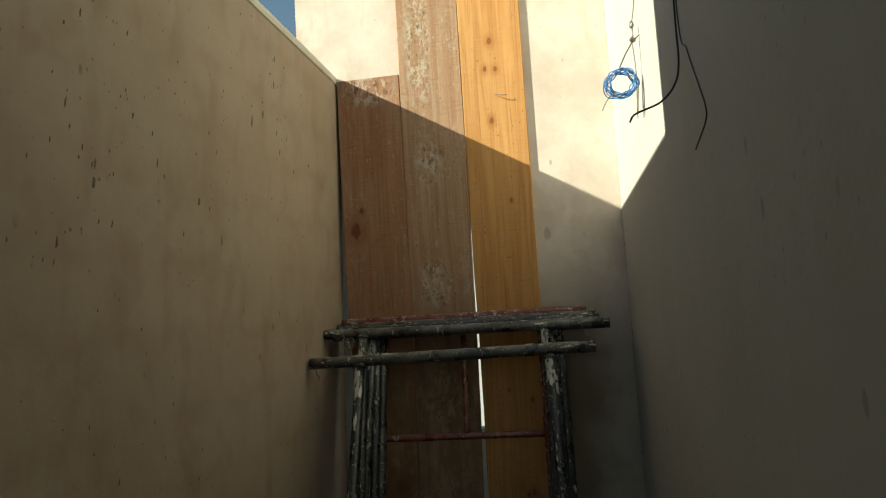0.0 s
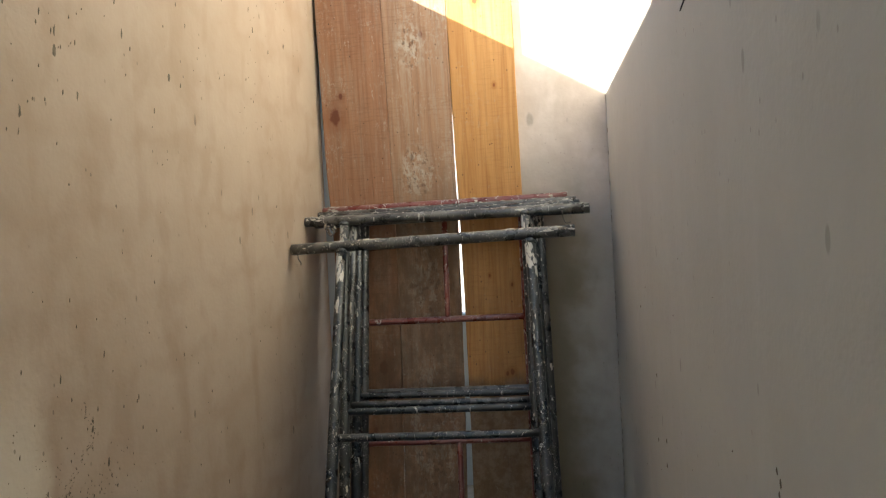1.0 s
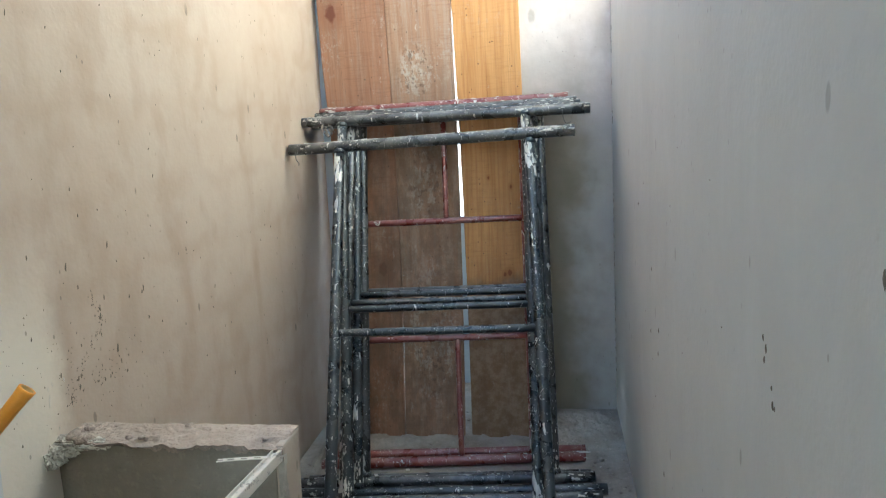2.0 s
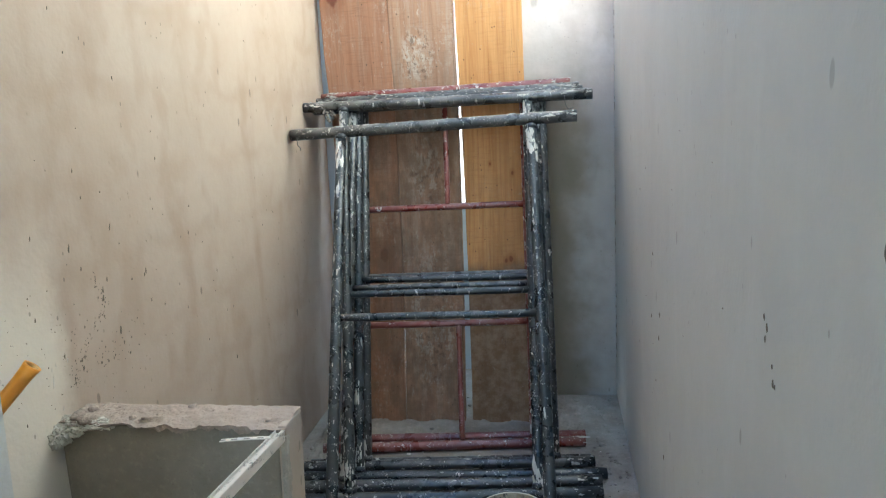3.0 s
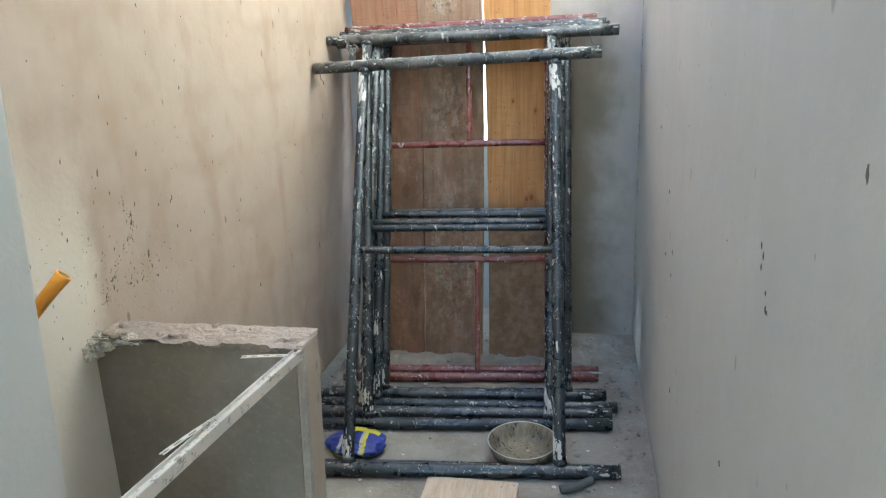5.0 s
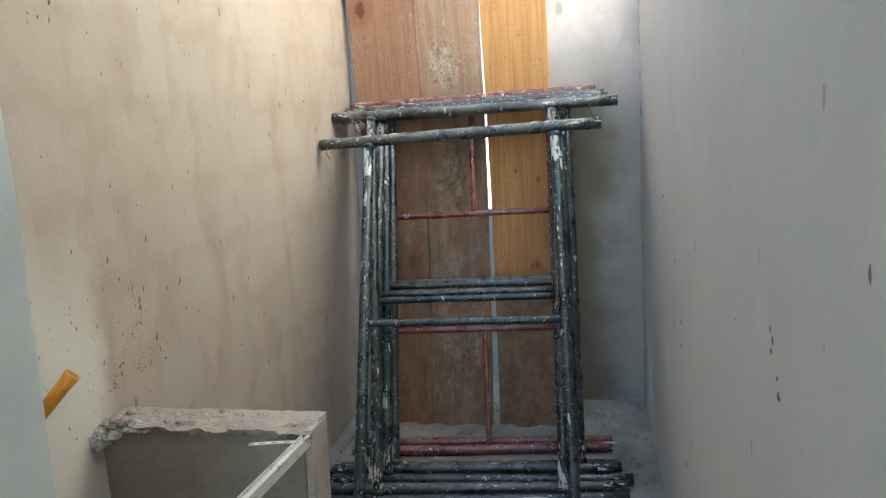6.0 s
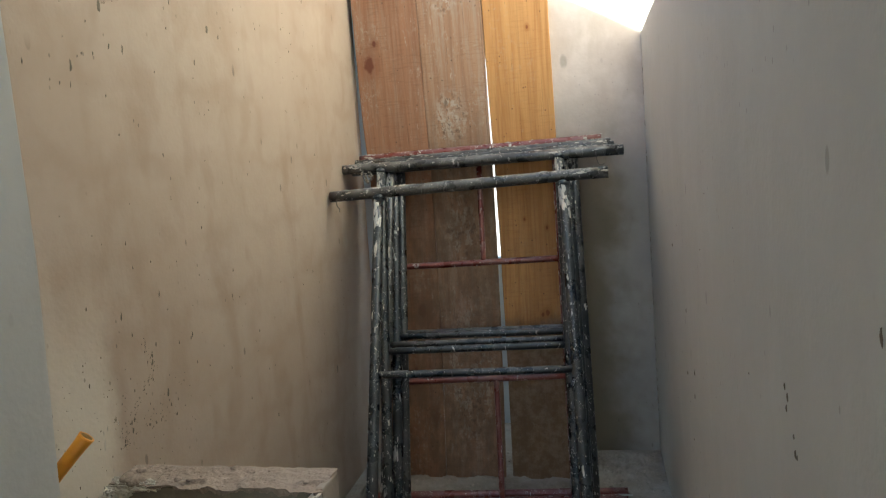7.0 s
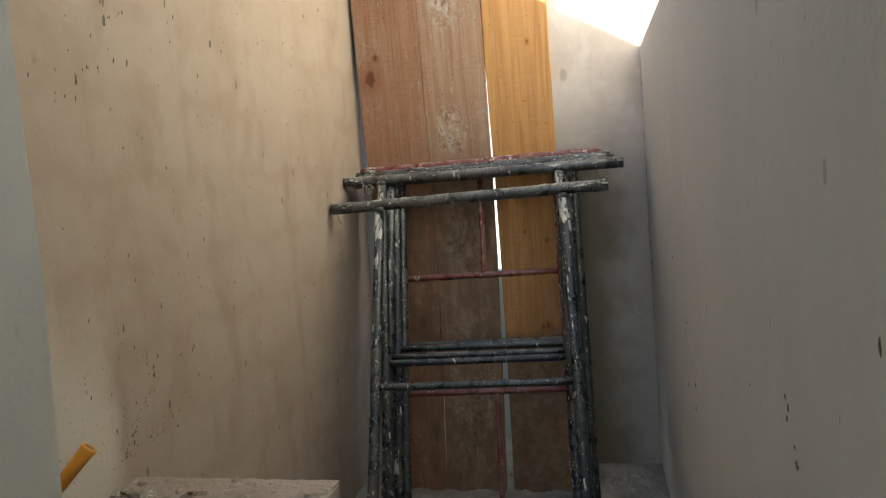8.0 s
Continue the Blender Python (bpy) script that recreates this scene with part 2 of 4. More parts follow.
    if foot:  # darker brown stretch below, ending in a ragged line
        c = m.mix(m.ramp(m.math("ADD", s3["Z"], m.math("MULTIPLY", m.math("SUBTRACT", m.noise(m.coords((9, 9, 3), "World"), 1.5, 5, 0.65), 0.5), 0.10)), foot - 0.03, foot + 0.03, 0.78, 0.0), c, m.mix(m.ramp(m.noise(wv, 20, 6, 0.75), 0.4, 0.62), (0.110, 0.074, 0.046), (0.20, 0.155, 0.112)))
    c = m.mix(m.ramp(m.noise(wv, 34, 6, 0.75), 0.62, 0.72, 0.0, 0.35), c, (0.42, 0.38, 0.31))
    m.bump(m.math("ADD", g1, m.math("MULTIPLY", g2, 0.6)), 0.22, 0.004)
    return m.done(c)


M_WOOD1 = wood("reddish_brown_plank", (0.355, 0.186, 0.106), (0.28, 0.135, 0.074), 0.22, 1.7, 0.4, (0.37, 0.275, 0.20), knots=((0.085, 1.715, 0.026), (0.115, 1.80, 0.010), (0.246, 0.666, 0.022), (0.21, 0.42, 0.01)), flakes=((0.17, 2.33, 0.14, 0.09),), shade_z=1.25, low_shade=0.62, sawn=0.38)
M_WOOD2 = wood("weathered_plank", (0.39, 0.238, 0.147), (0.315, 0.178, 0.107), 0.25, 4.1, 0.5, (0.40, 0.325, 0.25), knots=((0.47, 2.02, 0.011),), flakes=((0.42, 1.46, 0.085, 0.14), (0.42, 1.98, 0.07, 0.12), (0.40, 2.55, 0.07, 0.45), (0.45, 0.4, 0.13, 0.35), (0.44, 1.0, 0.1, 0.2)), shade_z=1.40, low_shade=0.62, sawn=0.34)
M_WOOD3 = wood("yellow_pine_plank", (0.575, 0.312, 0.118), (0.46, 0.222, 0.076), 0.30, 7.3, 0.0, knots=((0.712, 2.48, 0.013), (0.686, 2.36, 0.010), (0.729, 2.355, 0.010), (0.701, 2.135, 0.012), (0.76, 1.79, 0.006), (0.775, 0.636, 0.010), (0.755, 0.63, 0.007), (0.70, 1.02, 0.005), (0.79, 0.98, 0.006)), shade_z=1.30, sawn=0.22, low_shade=0.20, foot=0.60)
M_BOARD = wood("pale_offcut", (0.66, 0.54, 0.40), (0.56, 0.42, 0.29), 0.3, 2.2, 0.2, (0.7, 0.62, 0.5), -1.0)


def painted_pipe(name, base, worn, rust, splash, spots, dusty=0.2):
    """Gloss paint on steel tube, rubbed and splashed all over with whitewash and mortar."""
    m = Mat(name, 0.36, spec=0.65)
    v = m.coords(kind="World")
    c = m.mix(m.ramp(m.noise(v, 11, 5, 0.65), 0.4, 0.66), base, worn)
    c = m.mix(m.ramp(m.noise(v, 24, 5, 0.7), 0.63, 0.72, 0.0, 0.6), c, rust)
    c = m.mix(m.ramp(m.noise(v, 6.0, 4), 0.45, 0.8, 0.0, dusty), c, (0.40, 0.38, 0.34))
    # Upward faces paler: settled dust, and the highlight from above painted in with it.
    up = m.sep(m.n.new("ShaderNodeNewGeometry").outputs["Normal"])["Z"]
    c = m.mix(m.math("MULTIPLY", m.ramp(up, 0.1, 0.95), m.ramp(m.noise(v, 16, 5, 0.7), 0.36, 0.68, 0.0, dusty * 1.5)), c, (0.36, 0.35, 0.32))
    big = m.ramp(m.noise(m.coords((1, 1, 0.55), "World", loc=(5, 2, 8)), 26, 7, 0.74, 0.5), 0.70 - splash * 0.085, 0.72 - splash * 0.085)
    runs = m.ramp(m.noise(m.coords((7, 7, 0.8), "World", loc=(1, 4, 2)), 9, 6, 0.7), 0.70 - splash * 0.07, 0.73 - splash * 0.07)
    big = m.math("MAXIMUM", big, runs)
    dots = m.math("MULTIPLY", m.ramp(m.noise(m.coords((1, 1, 0.7), "World", loc=(4, 1, 6)), 95, 4, 0.62), 0.645, 0.67), m.ramp(m.noise(v, 11, 3), 0.60 - spots * 0.15, 0.68 - spots * 0.15))
    fine = m.math("MULTIPLY", m.ramp(m.voro(m.coords(kind="World", loc=(2, 7, 3)), 190), 0.12, 0.22, 1.0, 0.0), m.ramp(m.noise(v, 8, 3), 0.50, 0.62))
    dots = m.math("MAXIMUM", dots, fine)
    w = m.math("MAXIMUM", big, dots)
    c = m.mix(m.math("MULTIPLY", w, 0.9), c, (0.62, 0.60, 0.55))
    m.bump(m.math("ADD", m.math("MULTIPLY", w, 0.7), m.math("MULTIPLY", m.noise(v, 130, 3), 0.3)), 0.5, 0.003)
    return m.done(c, m.ramp(m.math("MAXIMUM", w, m.noise(v, 17, 3)), 0.4, 0.9, 0.27, 0.75))


M_GREY = painted_pipe("dark_grey_pipe_paint", (0.015, 0.017, 0.016), (0.036, 0.036, 0.033), (0.05, 0.036, 0.026), 0.85, 0.9, 0.18)
# For top tubes: worn grey, lightened further to carry their sky highlights.
M_TOP = painted_pipe("worn_highlit_pipe_paint", (0.030, 0.031, 0.029), (0.070, 0.069, 0.062), (0.05, 0.040, 0.030), 0.95, 1.0, 0.26)
M_BLUE = painted_pipe("dark_blue_pipe_paint", (0.008, 0.012, 0.013), (0.018, 0.026, 0.029), (0.03, 0.022, 0.016), 0.85, 1.1, 0.09)
M_RED = painted_pipe("red_oxide_pipe_paint", (0.165, 0.030, 0.022), (0.21, 0.065, 0.048), (0.08, 0.03, 0.02), 0.95, 0.6, 0.18)


def plain(name, color, rough=0.5, metal=0.0, vary=0.2, scale=20.0, bump=0.1):
    m = Mat(name, rough, metal, 0.4)
    v = m.coords()
    f = m.noise(v, scale, 5, 0.6)
    c = m.mix(m.ramp(f, 0.35, 0.7, 0.0, vary), color, tuple(x * 0.55 for x in color))
    m.bump(f, bump, 0.004)
    return m.done(c)


M_HOLE = plain("pipe_inside", (0.02, 0.018, 0.016), 0.9)
M_ORANGE = plain("orange_conduit_plastic", (0.78, 0.33, 0.03), 0.35, 0, 0.1)
M_CUT = plain("cut_conduit_edge", (0.80, 0.55, 0.25), 0.5, 0, 0.1)
M_CABLE = plain("black_cable_sheath", (0.018, 0.018, 0.02), 0.45)
M_WIRE = plain("grey_tie_wire", (0.16, 0.15, 0.14), 0.4, 0.6)
M_BWIRE = plain("blue_wire_sheath", (0.045, 0.20, 0.52), 0.4, 0, 0.5, 60)
M_PVC = plain("grey_plastic_fitting", (0.11, 0.115, 0.105), 0.5, 0, 0.4)
M_SACKB = plain("blue_woven_plastic", (0.035, 0.055, 0.30), 0.5, 0, 0.5, 14, 0.5)
M_SACKY = plain("yellow_woven_plastic", (0.62, 0.55, 0.04), 0.5, 0, 0.4, 14, 0.5)
M_SACKW = plain("grey_sack_lining", (0.45, 0.45, 0.43), 0.6, 0, 0.4, 14, 0.5)
M_LEAF = plain("concrete_slab", (0.42, 0.40, 0.37), 0.9, 0, 0.4, 5, 0.3)


def steel_white():
    m = Mat("chipped_white_steel", 0.45, 0.0, 0.5)
    v = m.coords(kind="World")
    ch = m.ramp(m.noise(v, 48, 6, 0.78), 0.55, 0.62)
    c = m.mix(m.ramp(m.noise(v, 8, 4), 0.4, 0.7, 0.0, 0.3), (0.64, 0.58, 0.50), (0.45, 0.40, 0.34))
    c = m.mix(m.math("MULTIPLY", ch, 0.8), c, (0.20, 0.18, 0.15))
    m.bump(ch, 0.3, 0.002)
    return m.done(c)


def bowl_plastic():
    m = Mat("mortar_splashed_plastic", 0.6, 0.0, 0.3)
    v = m.coords((1, 1, 0.5))
    c = m.mix(m.ramp(m.noise(v, 12, 5), 0.4, 0.7), (0.27, 0.225, 0.145), (0.19, 0.152, 0.095))
    drips = m.noise(m.coords((1, 1, 0.28)), 62, 4, 0.6)
    c = m.mix(m.ramp(drips, 0.42, 0.62, 0.0, 0.4), c, (0.40, 0.36, 0.27))
    d = m.math("MULTIPLY", m.ramp(m.noise(m.coords((1, 1, 0.30), loc=(0, 0, 3)), 105, 4, 0.62), 0.555, 0.60), m.ramp(m.noise(v, 26, 3), 0.40, 0.56))
    c = m.mix(d, c, (0.05, 0.045, 0.035))
    m.bump(d, 0.3, 0.003)
    return m.done(c)


M_STEEL = steel_white()
M_BOWL = bowl_plastic()
M_BOWLRIM = plain("pale_plastic_rim", (0.62, 0.58, 0.47), 0.5)


# ---- mesh helpers ----
def part(name, bm, material, parent=None, label="", smooth=False):
    me = bpy.data.meshes.new(name)
    bm.normal_update()
    if smooth:
        for f in bm.faces:
            f.smooth = True
    bm.to_mesh(me)
    bm.free()
    for mm in material if isinstance(material, (list, tuple)) else (material,):
        me.materials.append(mm)
    ob = new(name, me)
    ob.parent = parent
    if label:
        ob["label"] = label
    return ob


def thing(name, at, label, category, group="", kind=""):
    ob = new(name)
    ob.empty_display_size = 0.05
    ob.location = at
    return tagged(ob, label, category, group, kind)


def box(bm, lo, hi, bevel=0.0):
    lo, hi = Vector(lo), Vector(hi)
    r = bmesh.ops.create_cube(bm, size=1.0, matrix=Matrix.LocRotScale((lo + hi) / 2, None, hi - lo))
    if bevel:
        es = list({e for v in r["verts"] for e in v.link_edges})
        bmesh.ops.bevel(bm, geom=es, offset=bevel, segments=2, affect="EDGES", profile=0.6)


def tube(bm, pts, r, segs=14, caps=True, hollow=0.0, mat=0, hole_mat=1, wob=0.0, seed=0):
    """A tube along points; hollow gives open ends with a wall of that thickness."""
    rng = random.Random(seed)
    pts = [Vector(p) for p in pts]
    rings, prev = [], None
    for i, p in enumerate(pts):
        d = (pts[min(i + 1, len(pts) - 1)] - pts[max(i - 1, 0)]).normalized()
        if prev is None:
            side = d.cross(Vector((0, 0, 1)))
            if side.length < 0.1:
                side = d.cross(Vector((1, 0, 0)))
            side.normalize()
        else:
            side = (prev - d * prev.dot(d)).normalized()
        prev = side
        up = d.cross(side)
        rr = (r[i] if isinstance(r, (list, tuple)) else r) * (1 + wob * rng.uniform(-1, 1))
        rings.append(([bm.verts.new(p + (side * math.cos(a) + up * math.sin(a)) * rr) for a in (2 * math.pi * k / segs for k in range(segs))], p, d, rr, side, up))
    for a, b in zip(rings, rings[1:]):
        for k in range(segs):
            f = bm.faces.new((a[0][k], a[0][(k + 1) % segs], b[0][(k + 1) % segs], b[0][k]))
            f.material_index, f.smooth = mat, True
    if caps:
        for n, sgn in ((0, -1), (-1, 1)):
            ring, p, d, rr, side, up = rings[n]
            if not hollow:
                f = bm.faces.new(ring if n == 0 else ring[::-1])
                f.material_index = mat
                continue
            inner = [bm.verts.new(p + (v.co - p) * (1 - hollow / rr)) for v in ring]
            deep = [bm.verts.new(v.co - d * sgn * min(0.06, rr * 3)) for v in inner]
            for k in range(segs):
                j = (k + 1) % segs
                for quad, mi in (((ring[k], ring[j], inner[j], inner[k]), mat), ((inner[k], inner[j], deep[j], deep[k]), hole_mat)):
                    f = bm.faces.new(quad)
                    f.material_index = mi
            f = bm.faces.new(deep)
            f.material_index = hole_mat
    bmesh.ops.recalc_face_normals(bm, faces=bm.faces)


def curve_pts(ctrl, n=8):
    """Catmull-Rom through control points."""
    c = [Vector(p) for p in ctrl]
    c = [c[0] * 2 - c[1]] + c + [c[-1] * 2 - c[-2]]
    out = []
    for i in range(1, len(c) - 2):
        p0, p1, p2, p3 = c[i - 1 : i + 3]
        for k in range(n):
            t = k / n
            out.append(0.5 * ((2 * p1) + (p2 - p0) * t + (2 * p0 - 5 * p1 + 4 * p2 - p3) * t * t + (3 * p1 - p0 - 3 * p2 + p3) * t ** 3))
    return out + [c[-2]]


def slab(name, lo, hi, material, label, category, bevel=0.006, kind="structure", batter=(0.0, 0.0)):
    """A block; batter: how far out of plumb it stands, as a shift at the foot and its slope."""
    bm = bmesh.new()
    box(bm, lo, hi, bevel)
    for v in bm.verts:
        v.co.x += batter[0] + batter[1] * v.co.z
    return tagged(part(name, bm, material), label, category, kind=kind)


# ---- setting ----
W = 1.199  # clear width between the side walls
LEAN = (-0.040, 0.026)  # the left wall stands a little out of plumb
slab("floor", (-0.3, -5.2, -0.2), (1.6, 0.5, 0.0), M_FLOOR, "dusty grey cement floor strewn with mortar crumbs", "floor")
slab("ground", (-400, -400, -0.45), (400, 400, -0.3), M_FLOOR, "bare dusty ground around the building", "ground")
slab("wall_left", (-0.11, -1.86, 0.0), (0.0, 0.115, 2.375), M_LEFT, "beige plastered wall stained with streaks and dark mortar specks", "wall", batter=LEAN)
slab("wall_left_high", (-0.11, -5.2, 0.0), (-0.002, -1.861, 3.6), M_LEFT, "tall beige plastered wall beside the opening", "wall", batter=LEAN)
slab("wall_right", (W, -5.2, 0.0), (W + 0.12, 0.13, 3.6), M_RIGHT, "grey plastered wall with a few dark scuffs", "wall")
slab("trim_left", (-0.115, -1.86, 2.376), (0.006, -0.002, 2.41), M_RIM, "pale rounded cement rim along the wall top", "wall coping", 0.012, batter=LEAN)

# back wall with a doorway through it, closed by the planks
bm = bmesh.new()
box(bm, (0.70, 0, 0), (W - 0.001, 0.12, 1.705))
box(bm, (0.0755, 0, 1.705), (W - 0.001, 0.12, 2.87))
box(bm, (-0.155, 0, 2.373), (0.0755, 0.12, 2.87))
bmesh.ops.remove_doubles(bm, verts=bm.verts, dist=0.0005)
tagged(part("wall_back", bm, M_BACK), "pale plastered end wall with a boarded-up doorway", "wall", kind="structure")

# Added strip beside the first plank; its blue stands in for skylight on the wall.
bm = bmesh.new()
box(bm, (-0.02, 0.035, 0), (0.075, 0.119, 2.372), 0.003)
tagged(part("doorway_strip", bm, M_SKYLIT), "added strip at the side of the doorway, tinted with blue skylight", "door post", kind="structure")

# wall stub beside the camera, with the conduit in it
jamb = slab("wall_jamb", (-0.02, -2.32, 0.0), (0.345, -2.17, 1.2), M_JAMB, "smooth grey plastered door jamb, leaning below", "wall", 0)
bm = bmesh.new()
bm.from_mesh(jamb.data)
up = bmesh.ops.extrude_face_region(bm, geom=[f for f in bm.faces if f.normal.z > 0.9])
for v in up["geom"]:
    if isinstance(v, bmesh.types.BMVert):
        v.co.z = 3.6
bmesh.ops.delete(bm, geom=[f for f in bm.faces if f.normal.z > 0.9 and f.calc_center_median().z < 2], context="FACES_ONLY")
for v in bm.verts:
    v.co.x += 0.07 * (min(v.co.z, 1.2) - 1.2) + 0.02 * max(0.0, v.co.z - 1.2) if v.co.x > 0.2 else 0
bmesh.ops.bevel(bm, geom=[e for e in bm.edges if abs(e.verts[0].co.z - e.verts[1].co.z) > 0.5 and e.verts[0].co.x > 0.2], offset=0.006, segments=3, affect="EDGES")
bm.to_mesh(jamb.data)
bm.free()
# Unseen rear walls and roof slab, added to close off the light behind the camera.
slab("wall_rear", (-0.11, -5.34, 0.0), (0.15, -5.2, 3.6), M_JAMB, "unseen plain rear wall added with an open doorway", "wall")
slab("wall_rear_side", (1.05, -5.34, 0.0), (1.32, -5.2, 3.6), M_JAMB, "unseen plain rear wall added beside the doorway", "wall")
slab("ceiling", (-0.11, -5.34, 2.75), (1.32, -3.4, 2.9), M_LEAF, "unseen concrete roof slab added over the passage", "ceiling")
slab("neighbour_wall", (-6.0, 2.2, -0.3), (7.0, 2.4, 3.0), M_OUT, "sunlit pale wall of the house behind", "building")
# Added blocker: keeps the lower plank gap dim and bluish.
slab("parapet", (-0.1, 0.30, -0.3), (1.15, 0.36, 0.815), M_SKYLIT, "dull blue low wall added behind the doorway to dim the gap", "parapet")


def rough_top(bm, x0, x1, y0, y1, z, amp, nx=44, ny=8, seed=1, skirt=0.05):
    """A lumpy sheet of mortar with a ragged skirt round it."""
    rows = []
    for j in range(ny + 1):
        row = []
        for i in range(nx + 1):
            u, v = i / nx, j / ny
            p = Vector((x0 + (x1 - x0) * u, y0 + (y1 - y0) * v, z))
            n = noise.fractal(p * 40 + Vector((seed, 0, 0)), 0.7, 2.2, 5)
            edge = min(u * nx / 2, (1 - u) * nx / 2, v * ny / 2, (1 - v) * ny / 2, 1.0)
            p.z += amp * (n * 0.8 + 0.35 * edge)
            dent = noise.noise(p * 17 + Vector((9, seed, 2))) - 0.12 - 0.5 * v
            p.z -= min(0.007, max(0.0, dent) * 0.05)
            k = noise.noise(p * 31 + Vector((0, seed, 0))) * 0.010
            if j == 0:
                p.y += k - 0.004
            if i == nx:
                p.x += k * 0.6
            row.append(bm.verts.new(p))
        rows.append(row)
    for a, b in zip(rows, rows[1:]):
        for i in range(nx):
            bm.faces.new((a[i], a[i + 1], b[i + 1], b[i]))
    rim = [rows[0][i] for i in range(nx + 1)] + [rows[j][nx] for j in range(1, ny + 1)] + [rows[ny][i] for i in range(nx - 1, -1, -1)] + [rows[j][0] for j in range(ny - 1, 0, -1)]
    low = []
    for v in rim:
        d = skirt * (0.85 + 0.35 * noise.noise(v.co * 14) + 0.5 * (noise.fractal(v.co * 45 + Vector((seed, 3, 1)), 0.7, 2.1, 4)))
        low.append(bm.verts.new((v.co.x, v.co.y + (0.006 if v.co.y < (y0 + y1) / 2 else -0.004), z - d)))
    for k in range(len(rim)):
        j = (k + 1) % len(rim)
        bm.faces.new((rim[k], low[k], low[j], rim[j]))
    bmesh.ops.recalc_face_normals(bm, faces=bm.faces)


def lump(bm, at, r, seed=0, flat=0.7, sub=2):
    """One irregular crumb."""
    res = bmesh.ops.create_icosphere(bm, subdivisions=sub, radius=1.0)
    off = Vector((seed * 1.37, seed * 0.71, seed * 2.3))
    for v in res["verts"]:
        k = 1 + 0.45 * noise.noise(v.co * 1.6 + off)
        v.co = Vector(at) + Vector((v.co.x * r * k, v.co.y * r * k, v.co.z * r * k * flat))


def splat(bm, at, normal, axis, r, length, seed=0):
    """A thin dried splash on a tube: flat across the normal, drawn out along the axis."""
    n, a = Vector(normal).normalized(), Vector(axis).normalized()
    t = n.cross(a)
    res = bmesh.ops.create_icosphere(bm, subdivisions=2, radius=1.0)
    off = Vector((seed * 1.7, seed * 0.9, seed * 0.4))
    for v in res["verts"]:
        q = v.co.copy()
        k = 1 + 0.9 * noise.noise(q * 2.1 + off) + 0.4 * noise.noise(q * 5 + off)
        bend = -0.42 * (q.y * r * k) ** 2 / 0.018
        v.co = Vector(at) + n * (q.x * 0.0022 + bend) + t * (q.y * r * k) + a * (q.z * length * k)


# ---- low wall with its mortar top ----
low_wall = thing("low_wall", (0.22, -1.66, 0), "low grey cement wall with a ragged mortar top", "low wall", kind="structure")
low_wall.location = (0, 0, 0)
bm = bmesh.new()
box(bm, (-0.035, -1.700, 0), (0.432, -1.628, 0.672), 0.003)
for v in bm.verts:
    v.co.x += 0.05 * (v.co.z - 0.68) if v.co.x > 0.2 else 0
part("wall_body", bm, M_LOW, low_wall, "dark grey cement render")
bm = bmesh.new()
box(bm, (0.4325, -1.703, 0), (0.450, -1.622, 0.680), 0.006)
for v in bm.verts:
    v.co.x += 0.05 * (v.co.z - 0.68)
part("end_plaster", bm, M_END, low_wall, "beige plastered wall end")
bm = bmesh.new()
for i in range(34):  # ragged pale strip along the near corner of the wall end
    z0, z1 = 0.66 * i / 34, 0.66 * (i + 1) / 34
    wv = 0.013 + 0.009 * noise.noise(Vector((i * 0.43, 2, 0)))
    dx = 0.05 * (z0 - 0.68)
    box(bm, (0.4405 + dx, -1.7075, z0), (0.4525 + dx, -1.7075 + wv, z1), 0.0)
part("edge_strip", bm, M_EDGE, low_wall, "rough pale cement corner")
bm = bmesh.new()
rough_top(bm, -0.018, 0.448, -1.706, -1.620, 0.682, 0.0036, nx=150, ny=26, seed=4, skirt=0.018)
part("mortar_top", bm, M_CRUST, low_wall, "crumbly uneven mortar layer")
bm = bmesh.new()
for s, (x, y, r) in enumerate(((0.228, -1.636, 0.009), (0.155, -1.69, 0.006), (0.012, -1.69, 0.016), (0.035, -1.70, 0.017), (0.05, -1.697, 0.012), (0.02, -1.655, 0.011), (0.31, -1.645, 0.003), (0.41, -1.69, 0.005), (0.13, -1.69, 0.008))):
    lump(bm, (x, y, 0.685), r, s, 0.7)
tagged(part("mortar_lump", bm, M_CRUST, low_wall, smooth=True), kind="stuff")

bm = bmesh.new()
for k, (at, size) in enumerate((((0.004, -1.694, 0.668), (0.052, 0.022, 0.022)), ((-0.018, -1.712, 0.654), (0.022, 0.028, 0.024)), ((0.060, -1.700, 0.676), (0.045, 0.014, 0.012)))):
    res = bmesh.ops.create_icosphere(bm, subdivisions=4, radius=1.0)
    for v in res["verts"]:  # a ragged dab of mortar
        d = v.co.normalized()
        n = 0.85 + 0.45 * noise.fractal(d * 2.3 + Vector((k * 3.1, 1, 0)), 0.7, 2.2, 6)
        v.co = Vector(at) + Vector((d.x * size[0], d.y * size[1], d.z * size[2])) * n
tagged(part("mortar_fillet", bm, M_FILLET, low_wall, "pale mortar packed into the corner"), kind="stuff")

# ---- white steel channel lying from the low wall towards the jamb ----
A, B = Vector((0.440, -1.710, 0.666)), Vector((0.446, -2.46, 0.722))
channel = thing("steel_channel", A, "chipped white steel channel with bent fixing lugs", "metal frame")


def in_channel(bm, lo, hi, bevel=0.0015):
    """A bar piece in the channel's own frame: x across, y along, z up."""
    n0 = len(bm.verts)
    box(bm, lo, hi, bevel)
    d = (B - A).normalized()
    side = d.cross(Vector((0, 0, 1))).normalized()
    m = Matrix((side, d, side.cross(d))).transposed()
    bm.verts.ensure_lookup_table()
    for v in bm.verts[n0:]:
        v.co = m @ v.co


